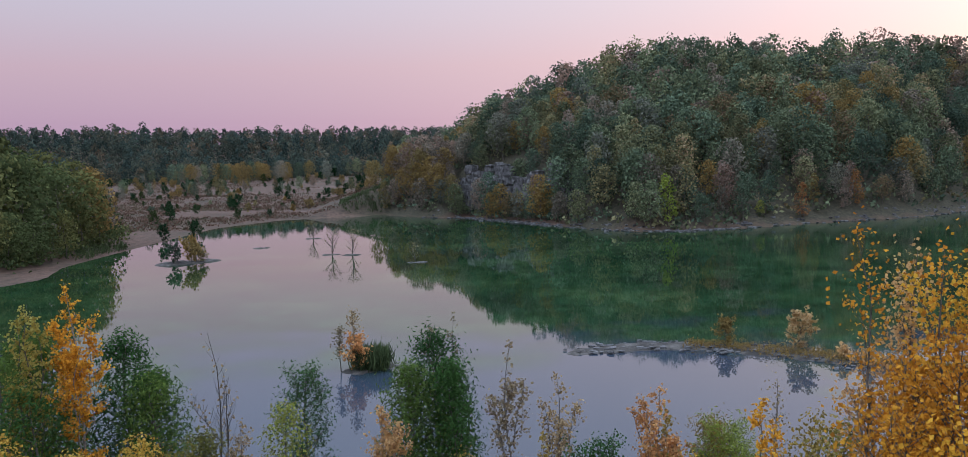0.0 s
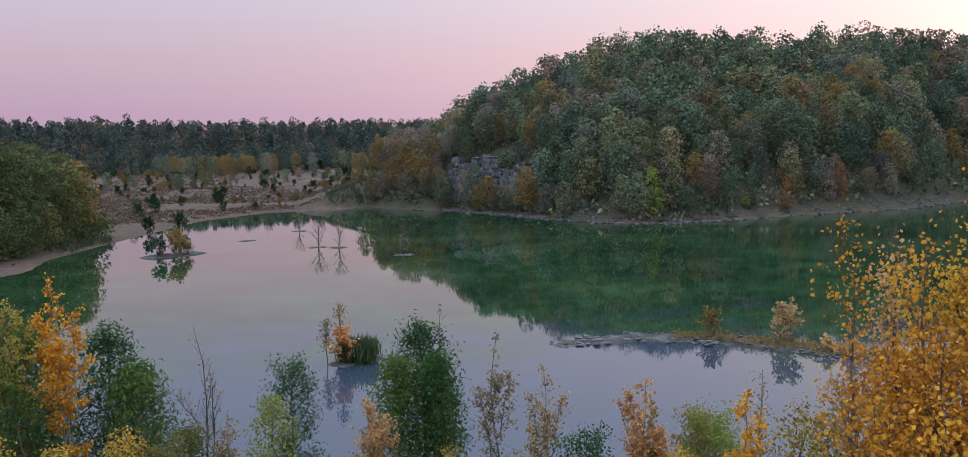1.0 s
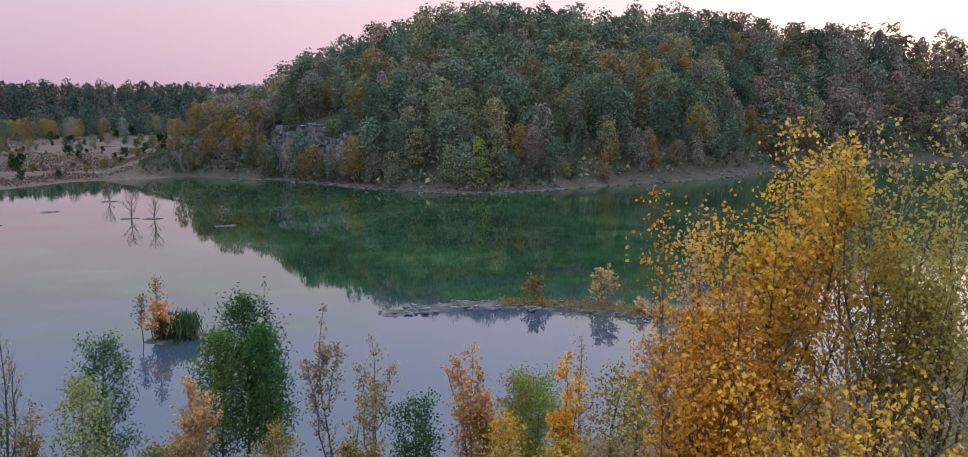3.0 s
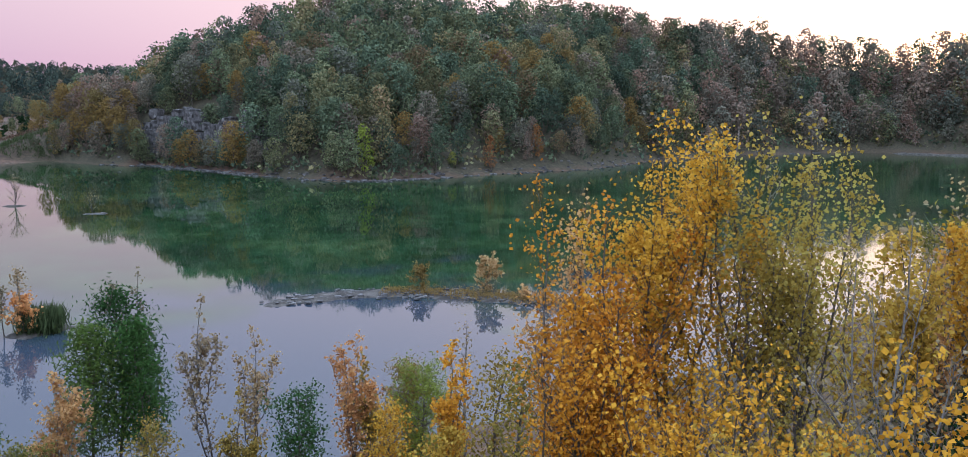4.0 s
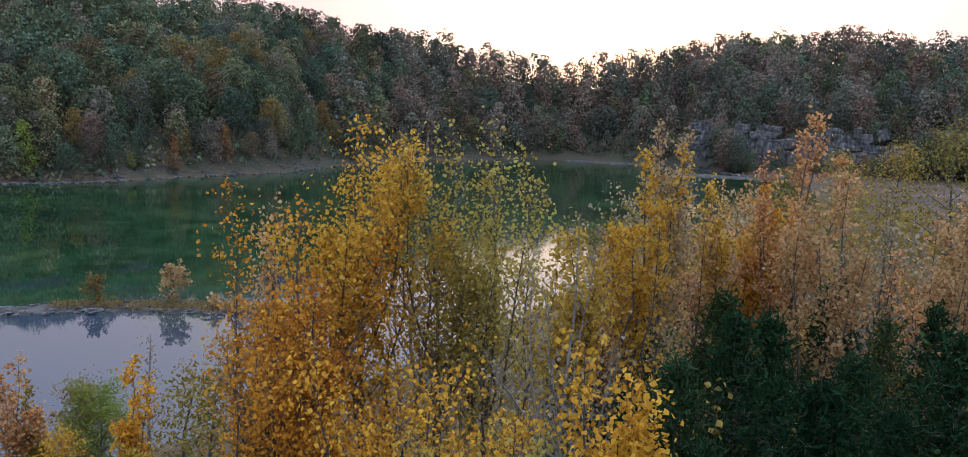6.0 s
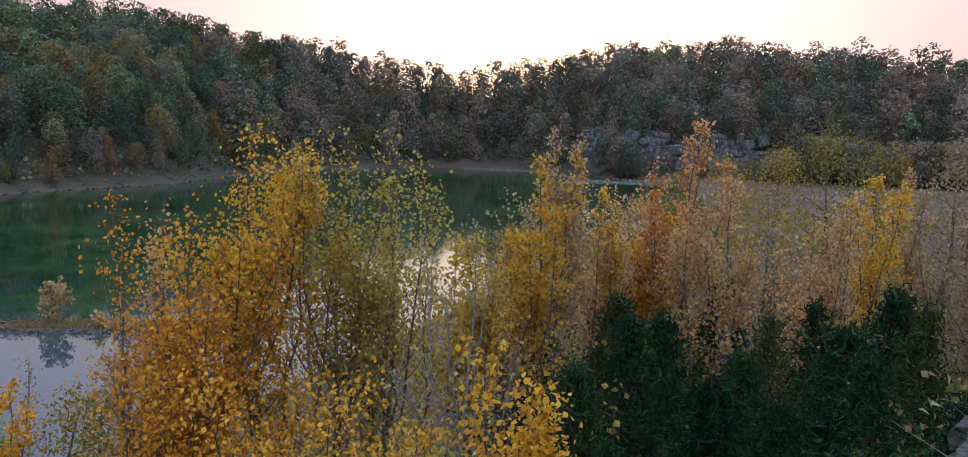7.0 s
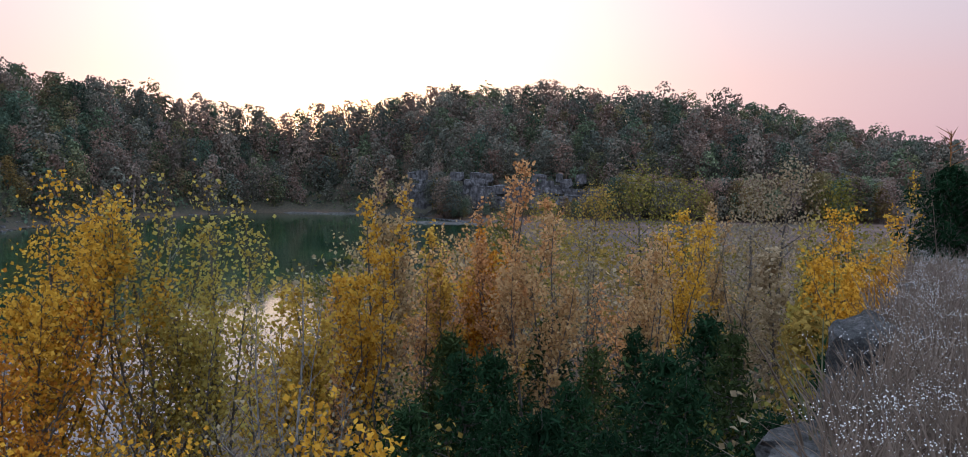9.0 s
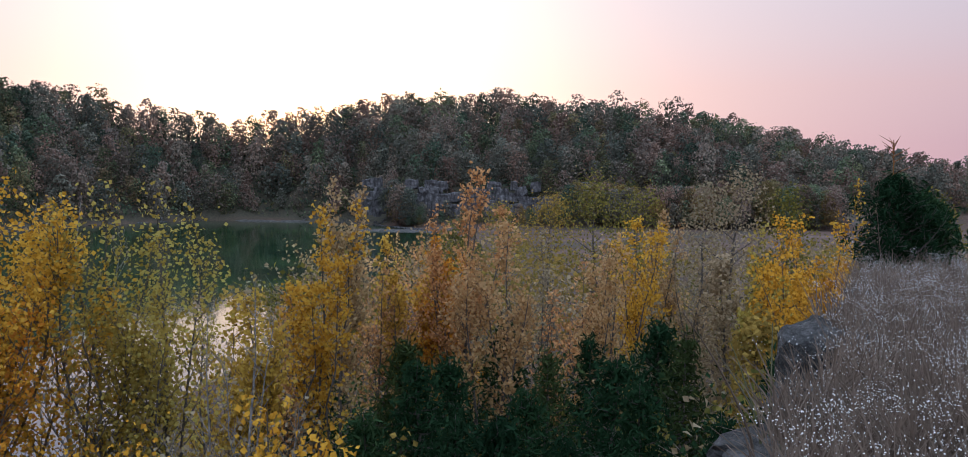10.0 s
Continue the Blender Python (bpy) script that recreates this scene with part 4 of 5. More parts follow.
# trees along the near shore
NEAR_SHORE = [
    (-6.0, 42, 10.3, 1.7, FRESH, "feathery dark green locust tree at the shore", 70, dict(lobes=24, leaves_each=190, leaf=(0.24, 0.08), bare=0.42, ragged=0.3, girth=0.008)),
    (-4.1, 43, 11.5, 1.9, FRESH, "feathery dark green locust tree at the shore", 170, dict(lobes=24, leaves_each=190, leaf=(0.24, 0.08), bare=0.42, ragged=0.3, girth=0.008)),
    (-2.8, 42, 10.4, 1.5, FRESH, "feathery dark green locust tree at the shore", 171, dict(lobes=24, leaves_each=190, leaf=(0.24, 0.08), bare=0.42, ragged=0.3, girth=0.008)),
    (-2.6, 44, 12.4, 0.8, FADED, "sparse sapling with a few brown leaves", 71, dict(stems=5, sprays=22, per_spray=8, leaf=(0.14, 0.13), bare=0.2, scatter=0.12, reach=0.95, low=0.6)),
    (-7.4, 39, 9.4, 1.1, PEACH, "small orange-leaved tree with pale stems", 72, dict(stems=5, sprays=22, per_spray=32, leaf=(0.14, 0.13), bare=0.2, scatter=0.12, reach=0.95, low=0.6, bark=PALE_BARK)),
    (1.5, 38, 12.4, 0.75, FADED, "tall narrow sapling with sparse tan leaves", 73, dict(stems=5, sprays=22, per_spray=12, leaf=(0.14, 0.13), bare=0.2, scatter=0.12, reach=0.95, low=0.6)),
    (4.4, 38, 10.7, 0.85, FADED, "thin sapling with scattered olive leaves", 74, dict(stems=5, sprays=22, per_spray=12, leaf=(0.14, 0.13), bare=0.2, scatter=0.12, reach=0.95, low=0.6)),
    (2.9, 36, 8.6, 0.9, OLIVE, "low thin sapling in the shore thicket", 75, dict(stems=5, sprays=22, per_spray=12, leaf=(0.14, 0.13), bare=0.2, scatter=0.12, reach=0.95, low=0.6)),
    (10.4, 36, 10.6, 0.85, PEACH, "young cottonwood with peach and tan leaves", 76, dict(stems=5, sprays=22, per_spray=20, leaf=(0.14, 0.13), bare=0.2, scatter=0.12, reach=0.95, low=0.6)),
    (11.6, 37, 9.4, 0.8, OLIVE, "slim green-leaved sapling by the shore", 77, dict(stems=5, sprays=22, per_spray=18, leaf=(0.14, 0.13), bare=0.2, scatter=0.12, reach=0.95, low=0.6)),
    (14.2, 36, 9.4, 1.2, OLIVE, "soft olive willow at the water's edge", 78, dict(shape="round", per_twig=30, leaf=(0.16, 0.05), bark=PALE_BARK)),
    (15.6, 35, 9.6, 1.2, LIME, "yellow-green willow bush by the shore", 79, dict(shape="round", per_twig=30, leaf=(0.16, 0.05))),
    (17.7, 29, 12.2, 0.55, GOLD, "young cottonwood topped with orange-red leaves", 80, dict(stems=5, sprays=22, per_spray=20, leaf=(0.14, 0.13), bare=0.2, scatter=0.12, reach=0.95, low=0.6)),
    (16.4, 28, 9.6, 1.1, YELLOW, "low yellow cottonwood in the shore thicket", 81, dict(stems=5, sprays=22, per_spray=26, leaf=(0.14, 0.13), bare=0.2, scatter=0.12, reach=0.95, low=0.6)),
    (20.4, 30, 11.6, 1.7, OLIVE, "broad olive bush with thinning leaves", 82, dict(lobes=22, leaves_each=130, leaf=(0.13, 0.11), bare=0.1, ragged=0.3)),
    (22.8, 26, 12.4, 1.6, OLIVE, "dense olive-green bush under the cottonwoods", 83, dict(lobes=22, leaves_each=130, leaf=(0.13, 0.11), bare=0.1, ragged=0.3)),
    (19.0, 33, 12.0, 0.7, FADED, "small leafless grey tree by the shore", 84, dict(per_twig=2, bark=PALE_BARK)),
    (-25.3, 40, 15.7, 0.95, GOLD, "tall orange cottonwood spire", 85, dict(stems=5, sprays=22, per_spray=38, leaf=(0.14, 0.13), bare=0.2, scatter=0.12, reach=0.95, low=0.6, bark=PALE_BARK)),
    (-28.6, 41, 14.8, 1.3, YELLOW, "yellow cottonwood with an open crown", 86, dict(stems=5, sprays=22, per_spray=32, leaf=(0.14, 0.13), bare=0.2, scatter=0.12, reach=0.95, low=0.6)),
    (-23.6, 43, 12.6, 1.9, FRESH, "green locust tree with feathery leaves", 87, dict(lobes=24, leaves_each=190, leaf=(0.24, 0.08), bare=0.42, ragged=0.3, girth=0.008)),
    (-21.6, 42, 11.0, 1.7, FRESH, "green locust tree with feathery leaves", 173, dict(lobes=24, leaves_each=190, leaf=(0.24, 0.08), bare=0.42, ragged=0.3, girth=0.008)),
    (-28.0, 44, 12.6, 2.5, FRESH, "dark green tree behind the yellow leaves", 88, dict(lobes=34, leaves_each=330, leaf=(0.25, 0.085), bare=0.4, ragged=0.2, girth=0.008)),
    (-18.4, 40, 13.0, 1.1, FADED, "bare young tree with a few leaves at its tip", 89, dict(stems=5, sprays=20, per_spray=1, leaf=(0.15, 0.14), bare=0.35, reach=0.7, flat=1.4)),
    (-23.5, 36, 9.6, 1.5, YELLOW, "low yellow-green bush by the shore", 90, dict(lobes=18, leaves_each=170, leaf=(0.13, 0.12), bare=0.1, ragged=0.25)),
    (-26.5, 36, 9.4, 1.5, YELLOW, "olive-yellow bush under the spire", 91, dict(lobes=18, leaves_each=170, leaf=(0.13, 0.12), bare=0.1, ragged=0.25)),
    (-21.0, 40, 11.0, 2.0, FRESH, "green locust bush by the shore", 124, dict(lobes=20, leaves_each=170, leaf=(0.19, 0.08), bare=0.1, ragged=0.25)),
    (-26.8, 39, 11.6, 2.0, FRESH, "dark green bush under the orange spire", 125, dict(lobes=20, leaves_each=170, leaf=(0.19, 0.08), bare=0.1, ragged=0.25)),
    (-30.0, 40, 12.6, 2.2, FRESH, "dark green leafy tree by the shore", 126, dict(lobes=20, leaves_each=170, leaf=(0.19, 0.08), bare=0.1, ragged=0.25)),
    (-13.2, 40, 9.3, 1.5, LIME, "rounded yellow-green bush at the shore", 92, dict(lobes=18, leaves_each=170, leaf=(0.13, 0.12), bare=0.1, ragged=0.25)),
    (-12.6, 44, 10.2, 1.5, FRESH, "green bush with loose feathery top", 93, dict(shape="round", per_twig=24, leaf=(0.17, 0.06))),
    (-16.0, 38, 9.3, 0.7, FADED, "dry sapling with sparse tan leaves", 94, dict(stems=5, sprays=22, per_spray=12, leaf=(0.14, 0.13), bare=0.2, scatter=0.12, reach=0.95, low=0.6)),
    (-19.0, 38, 9.2, 1.0, OLIVE, "pale olive bush in the thicket", 95, dict(shape="round", per_twig=18)),
    (-20.6, 36, 9.0, 1.2, OLIVE, "mixed olive and tan bush", 96, dict(shape="round", per_twig=20)),
    (7.2, 36, 8.4, 1.2, FRESH, "low dark green bush at the water", 97, dict(shape="round", per_twig=20)),
    (-9.6, 36, 7.2, 1.1, OLIVE, "low grey-green bush by the shore", 98, dict(shape="round", per_twig=16)),
    (-2.0, 36, 7.6, 1.2, OLIVE, "low thin brush by the shore", 99, dict(shape="round", per_twig=10)),
    (-30.5, 36, 10.5, 1.6, YELLOW, "yellow bush at the slope's edge", 120, dict(lobes=18, leaves_each=170, leaf=(0.13, 0.12), bare=0.1, ragged=0.25)),
    (25.5, 20, 13.0, 1.5, OLIVE, "olive bush below the golden trees", 121, dict(lobes=22, leaves_each=130, leaf=(0.13, 0.11), bare=0.1, ragged=0.3)),
    (29.0, 14, 12.8, 1.5, YELLOW, "low yellow-green brush below the golden trees", 122, dict(lobes=18, leaves_each=170, leaf=(0.13, 0.12), bare=0.1, ragged=0.25)),
    (13.0, 33, 8.6, 1.0, GOLD, "low orange brush in the shore thicket", 123, dict(shape="round", per_twig=14)),
]
for az, dist, top, r, mat, label, seed, more in NEAR_SHORE:
    cottonwood("shore_sapling" if r < 1.0 else "shore_bush", az, dist, top, r, mat, label, seed, group="near shore growth", **more)

# bushes: three kinds in each leaf, used small over the valley, the bar and the islets
bush_meshes = {}
for tag, mat in (("cedar", CEDAR), ("tawny", TAWNY), ("rust", PEACH), ("bare", FADED), ("green", HILL_GREEN)):
    for k in range(2):
        bush_meshes[tag, k] = tree_meshes(140 + k, BARK, mat, limb_sides=3, whole=True, twiggy=tag == "bare", tall=3.0, radius=1.25, bare=0.06, shape=("round", "cone")[k], limbs=14, twigs=5,
                                          per_twig=3 if tag == "bare" else 9, leaf=(0.30, 0.24) if tag != "bare" else (0.14, 0.11), scatter=0.14, rise=0.8 if tag != "bare" else 1.3, girth=0.02 if tag != "bare" else 0.03)


def bush(az, dist, tall, tag, label, kind=0, z=None, name="bush", group="", turn=0.0, spread=1.0):
    q = polar(az, dist)
    ob = stand(name, bush_meshes[tag, kind], q.x, q.y, label, "bush", group, turn, tall / 3.0, z)
    ob.scale.x *= spread
    ob.scale.y *= spread
    return ob


def build_valley_bushes():
    rng = np.random.default_rng(51)
    for i in range(190):
        az, dist = rng.uniform(-24, -4), 380 * 2.5 ** rng.random() ** 0.7
        tag = "cedar" if rng.random() < 0.6 else ("tawny" if rng.random() < 0.5 else "green")
        bush(az, dist, rng.uniform(1.6, 4.6) * (1 + (dist - 365) / 600), tag, {"cedar": "dark round cedar bush on the dry quarry floor", "tawny": "tan dry bush on the quarry floor",
                                                   "green": "grey-green bush on the quarry floor"}[tag], rng.integers(2), None, "valley_bush", "valley bushes", rng.uniform(0, 6.3), 1.2)
    for az, dist, tall in ((-20.5, 262, 4.6), (-18.6, 270, 5.2), (-14.0, 352, 3.0), (-21.0, 330, 5.0), (-20.0, 350, 5.5), (-16.0, 345, 4.0)):
        bush(az, dist, tall, "cedar", "dark upright cedar bush near the lake shore", 0, None, "valley_bush", "valley bushes", az, 0.9)
    spots = [(rng.normal(-15.5, 1.6), rng.uniform(800, 960), "tawny") for _ in range(24)] + [(rng.uniform(-23, -3.5), rng.uniform(520, 960), ("autumn", "green", "green", "tawny")[rng.integers(4)]) for _ in range(70)]
    shade = {"tawny": "orange-tan autumn tree along the valley's edge", "autumn": "brown half-bare tree along the valley's edge", "green": "dark green tree along the valley's edge"}
    for az, dist, tag in spots:
        q = polar(az, dist)
        stand("valley_tree", wood_meshes[tag, rng.integers(8)], q.x, q.y, shade[tag], group="valley tree line", turn=rng.uniform(0, 6.3), scale=rng.uniform(0.4, 0.7) + (0.5 if dist > 800 else 0.0))
    for az, dist, s in ((-6.6, 352, 0.85), (-5.6, 350, 0.95), (-4.6, 342, 1.0), (-3.6, 336, 0.9), (-7.2, 372, 0.8), (-6.0, 372, 0.95), (-4.2, 360, 1.0), (-3.0, 330, 0.8), (-2.6, 334, 0.95)):
        q = polar(az, dist)
        stand("tawny_tree", wood_meshes["tawny", rng.integers(8)], q.x, q.y, "olive-tan tree at the hill's end", group="hill's end trees", turn=rng.uniform(0, 6.3), scale=s)


build_valley_bushes()


# ---- stone ----
def rough_block(name, sx, sy, sz, mat, seed, bumpy=0.12, cuts=3):
    """A weathered block with worn edges and uneven faces."""
    bm = bmesh.new()
    bmesh.ops.create_cube(bm, size=1.0)
    bmesh.ops.subdivide_edges(bm, edges=bm.edges[:], cuts=cuts, use_grid_fill=True)
    for v in bm.verts:
        n = v.co.normalized()
        v.co = v.co.lerp(n * 0.62, 0.18)
        off = noise.noise_vector(v.co * 2.2 + Vector((seed * 3.7, seed * 1.3, 0))) * bumpy + noise.noise_vector(v.co * 6 + Vector((seed, 0, seed))) * bumpy * 0.35
        v.co += off
        v.co = Vector((v.co.x * sx, v.co.y * sy, v.co.z * sz))
    me = bpy.data.meshes.new(name)
    bm.to_mesh(me)
    bm.free()
    me.materials.append(mat)
    return me


block_kinds = [rough_block("block", 1, 1, 1, STONE, k, 0.16, 2) for k in range(6)]


def build_cliff(name, a, b, z0, z1, rows, step, label, seed, bend=0.0):
    """A quarried face of limestone blocks between two plan points."""
    rng = np.random.default_rng(seed)
    a, b = Vector((*a, 0)), Vector((*b, 0))
    along = (b - a).normalized()
    inward = Vector((-along.y, along.x, 0))
    if inward.dot(a) < 0:
        inward = -inward
    top = new(name)
    length, high = (b - a).length, (z1 - z0) / rows
    for r in range(rows):
        s = rng.uniform(0, step * 0.5)
        while s < length:
            w = step * rng.uniform(0.4, 1.6)
            crag = 1.5 * noise.noise(Vector((s * 0.08, r * 0.2, seed * 5.0))) + 0.5 * noise.noise(Vector((s * 0.5, r * 1.3, seed)))
            if r < rows - 2 or noise.noise(Vector((s * 0.09, 7.0 + r, seed))) > 0.02 * (r - rows + 3):
                q = a + along * (s + w / 2) + inward * (crag + r * 0.4 + bend * math.sin(s / length * math.pi))
                ob = child("block", block_kinds[rng.integers(6)], top)
                ob.matrix_basis = Matrix.Translation((q.x, q.y, z0 + (r + 0.5) * high + rng.normal(0, 0.15 * high))) @ Matrix.Rotation(math.atan2(along.y, along.x) + rng.normal(0, 0.09), 4, "Z") \
                    @ Matrix.Rotation(rng.normal(0, 0.05), 4, "Y") @ Matrix.Diagonal((w * 1.1, 3.4, high * rng.uniform(0.95, 1.45), 1))
            s += w
    return tagged(top, label, "cliff", kind="structure")


build_cliff("cliff_hill", (-12, 332), (29, 272), 2.0, 18.6, 7, 2.6, "weathered grey limestone cliff at the hill's foot", 1)
far_line = [polar(az, np.interp(az, [c[0] for c in HILL], [c[1] for c in HILL]) - 99) for az in (52.5, 56.5, 60.5, 64.5, 68)]
for k in range(4):
    build_cliff("cliff_ridge_%d" % (k + 1), far_line[k].xy, far_line[k + 1].xy, 5.0, 20.3, 5, 3.6, "pale grey quarried limestone face across the lake", 2 + k)


def build_cliff_foot():
    rng = np.random.default_rng(64)
    for i in range(270):
        az = (rng.uniform(52, 84), rng.uniform(52, 57), rng.uniform(63, 84))[i % 3]
        crest = float(np.interp(az, [c[0] for c in HILL], [c[1] for c in HILL]))
        q = polar(az, crest - rng.uniform(101, 122))
        if lake_distance(q.x, q.y) < 2:
            continue
        tag = ("green", "autumn", "autumn", "tawny")[rng.integers(4)]
        stand("cliff_foot_tree", wood_meshes[tag, rng.integers(8)], q.x, q.y, "small muted tree growing below the far cliff", group="trees below the far cliff", turn=rng.uniform(0, 6.3),
              scale=rng.uniform(0.3, 0.6) if 56 < az < 66 else rng.uniform(0.7, 1.2))


build_cliff_foot()


def build_cliff_screen():
    """Small trees in front of and along the top of the hill's cliff."""
    rng = np.random.default_rng(66)
    a, b = Vector((-12, 332, 0)), Vector((29, 272, 0))
    side = Vector((-0.826, -0.564, 0))
    words = {"green": "small dark green tree before the limestone cliff", "autumn": "small olive-brown tree before the limestone cliff", "tawny": "small yellow-tan tree before the limestone cliff"}
    for k in range(34):
        f = (k + rng.uniform(0.1, 0.9)) / 34
        top = k % 3 == 2
        q = a.lerp(b, f) + side * (rng.uniform(-6.5, -4.5) if top else rng.uniform(4.0, 8.5))
        if not top and (0.22 < f < 0.32 or 0.52 < f < 0.64) and rng.random() < 0.7:
            continue
        if lake_distance(q.x, q.y) < 1:
            continue
        tag = ("green", "autumn", "green", "tawny", "autumn")[rng.integers(5)]
        stand("cliff_tree", wood_meshes[tag, rng.integers(8)], q.x, q.y, words[tag], group="trees by the hill's cliff", turn=rng.uniform(0, 6.3), scale=rng.uniform(0.45, 0.95))


build_cliff_screen()


def build_shore_stones():
    """Pale rubble along the waterline of the hill and the spits."""
    rng = np.random.default_rng(61)
    V, Fc, n = [], [], 0
    cube = np.array([(x, y, z) for x in (-1, 1) for y in (-1, 1) for z in (-1, 1)], float) * 0.5
    quad = np.array([(0, 1, 3, 2), (4, 6, 7, 5), (0, 4, 5, 1), (2, 3, 7, 6), (0, 2, 6, 4), (1, 5, 7, 3)])
    for (x0, y0), (x1, y1) in zip(LAKE[8:21], LAKE[9:22]):
        m = int(math.hypot(x1 - x0, y1 - y0) * 4)
        for _ in range(m):
            f = rng.random()
            c = np.array([x0 + f * (x1 - x0), y0 + f * (y1 - y0), 0.0]) + np.append(rng.normal(0, 1.3, 2), 0)
            c[2] = max(0.05, ground_at(c[0], c[1]))
            size = rng.uniform(0.25, 0.9)
            V.append((cube + rng.normal(0, 0.12, (8, 3))) * size * np.array([1.5, 1.3, 0.6]) + c)
            Fc.append(quad + n)
            n += 8
    tagged(new("shore_rubble", mesh_from("shore_rubble", np.concatenate(V), np.concatenate(Fc), STONE)), "pale limestone rubble along the lake's edge", "stones", kind="stuff")


build_shore_stones()

MUD = surface("wet_gravel", lambda t: mix(t, ramp(t, grain(t, 0.7, 7.0, 0.65), [(0.3, (0.022, 0.020, 0.018)), (0.5, (0.055, 0.047, 0.041)), (0.7, (0.15, 0.135, 0.12))]),
                                     ramp(t, grain(t, 8.0, 5.0), [(0.3, (0.6, 0.6, 0.6)), (0.7, (1.2, 1.2, 1.2))]), 1.0, "MULTIPLY"), 0.75, 0.8, 9.0)


def build_shoal(name, points, width, high, label, seed):
    """A low bank along a plan line, its edge ragged, sunk into the lake."""
    pts = np.array(points, float)
    x0, y0, x1, y1 = pts[:, 0].min() - width * 2, pts[:, 1].min() - width * 2, pts[:, 0].max() + width * 2, pts[:, 1].max() + width * 2
    n, m = max(24, int((x1 - x0) / (width * 0.1))), max(24, int((y1 - y0) / (width * 0.1)))
    n, m = min(n, 150), min(m, 110)
    gx, gy = np.meshgrid(np.linspace(x0, x1, n), np.linspace(y0, y1, m), indexing="ij")
    best = np.full(gx.shape, 1e9)
    for (ax, ay), (bx, by) in zip(pts, pts[1:]):
        ex, ey = bx - ax, by - ay
        s = np.clip(((gx - ax) * ex + (gy - ay) * ey) / (ex * ex + ey * ey), 0, 1)
        best = np.minimum(best, np.hypot(gx - ax - s * ex, gy - ay - s * ey))
    z = high * (1 - (best / width) ** 1.5) + high * 0.8 * fbm(gx, gy, width * 1.1, 4, seed)
    z = np.clip(z, -0.5, high * 1.6)
    i = np.arange(n * m).reshape(n, m)
    faces = np.stack([i[:-1, :-1], i[1:, :-1], i[1:, 1:], i[:-1, 1:]], -1).reshape(-1, 4)
    keep = (z.reshape(-1)[faces] > -0.45).any(1)
    ob = new(name, mesh_from(name, np.stack([gx, gy, z], -1).reshape(-1, 3), faces[keep], MUD, smooth=True))
    return tagged(ob, label, "gravel bank", kind="structure")


build_shoal("gravel_bar", [(10, 89), (18, 91), (26, 88), (36, 80), (48, 73)], 1.9, 0.22, "low grey gravel bar with stones and dry weeds", 7)
build_shoal("islet", [polar(-20.2, 197).xy, polar(-17.9, 200).xy], 2.6, 0.45, "small muddy islet with bushes", 8)
build_shoal("bush_islet", [polar(-9.0, 84).xy, polar(-7.0, 86).xy], 1.3, 0.25, "low reedy islet near the shore", 9)
for k, (az, dist) in enumerate(((-8.9, 196), (-10.2, 199), (-11.3, 246), (-4.6, 176), (-14.7, 224))):
    build_shoal("mud_patch_%d" % (k + 1), [polar(az - 0.35, dist).xy, polar(az + 0.35, dist).xy], 0.9, 0.18, "tiny dark mud patch in the water", 10 + k)
build_shoal("gravel_spit_1", [polar(53.0, 356).xy, polar(58.5, 352).xy, polar(61, 350).xy], 4.0, 0.6, "pale gravel spit across the lake", 17)
build_shoal("gravel_spit_2", [polar(45.5, 432).xy, polar(49.0, 425).xy], 4.0, 0.5, "thin pale gravel spit below the far cliff", 18)

for az, dist, tall, tag, label in ((-8.85, 196, 5.2, "bare", "twiggy leafless bush standing in the lake"), (-10.15, 199, 5.0, "bare", "thin bare sapling standing in the lake"),
                                   (-11.3, 246, 4.6, "bare", "bare bush on a mud patch in the lake"), (-4.75, 176, 3.6, "bare", "leaning dead snag in the lake"),
                                   (-19.9, 196, 4.0, "green", "olive bush on the islet"), (-18.9, 199, 5.0, "tawny", "orange-yellow bush on the islet"), (-18.2, 198, 2.4, "green", "dark low bush on the islet"),
                                   (-18.6, 197, 3.6, "tawny", "yellow-green bush on the islet"), (-8.0, 84.5, 1.3, "cedar", "dark reedy clump on the islet"), (-7.4, 85, 1.1, "cedar", "dark reedy clump on the islet"),
                                   (-8.9, 84, 3.2, "rust", "reddish dry bush at the islet's end"), (15.4, 93, 2.7, "tawny", "small orange-yellow bush on the gravel bar"),
                                   (20.0, 92, 3.6, "rust", "small rusty bush on the gravel bar"), (20.4, 90, 1.8, "bare", "dry weeds on the gravel bar"), (22.5, 88, 1.4, "rust", "rusty weeds on the gravel bar"),
                                   (24.0, 87, 1.5, "rust", "rusty weeds on the gravel bar")):
    bush(az, dist, tall, tag, label, 0, 0.1, "lake_bush", "bushes in the lake", az)
cottonwood("islet_sapling", -9.0, 84.5, 6.3, 0.6, FADED, "tall thin sapling with sparse reddish leaves on the islet", 150, foot=0.1, per_twig=5, limbs=16, twigs=4, leaf=(0.22, 0.18))
cottonwood("islet_sapling", -9.9, 84.5, 4.6, 0.6, FADED, "tall thin sapling with sparse reddish leaves on the islet", 151, foot=0.1, per_twig=5, limbs=14, twigs=4, leaf=(0.22, 0.18))

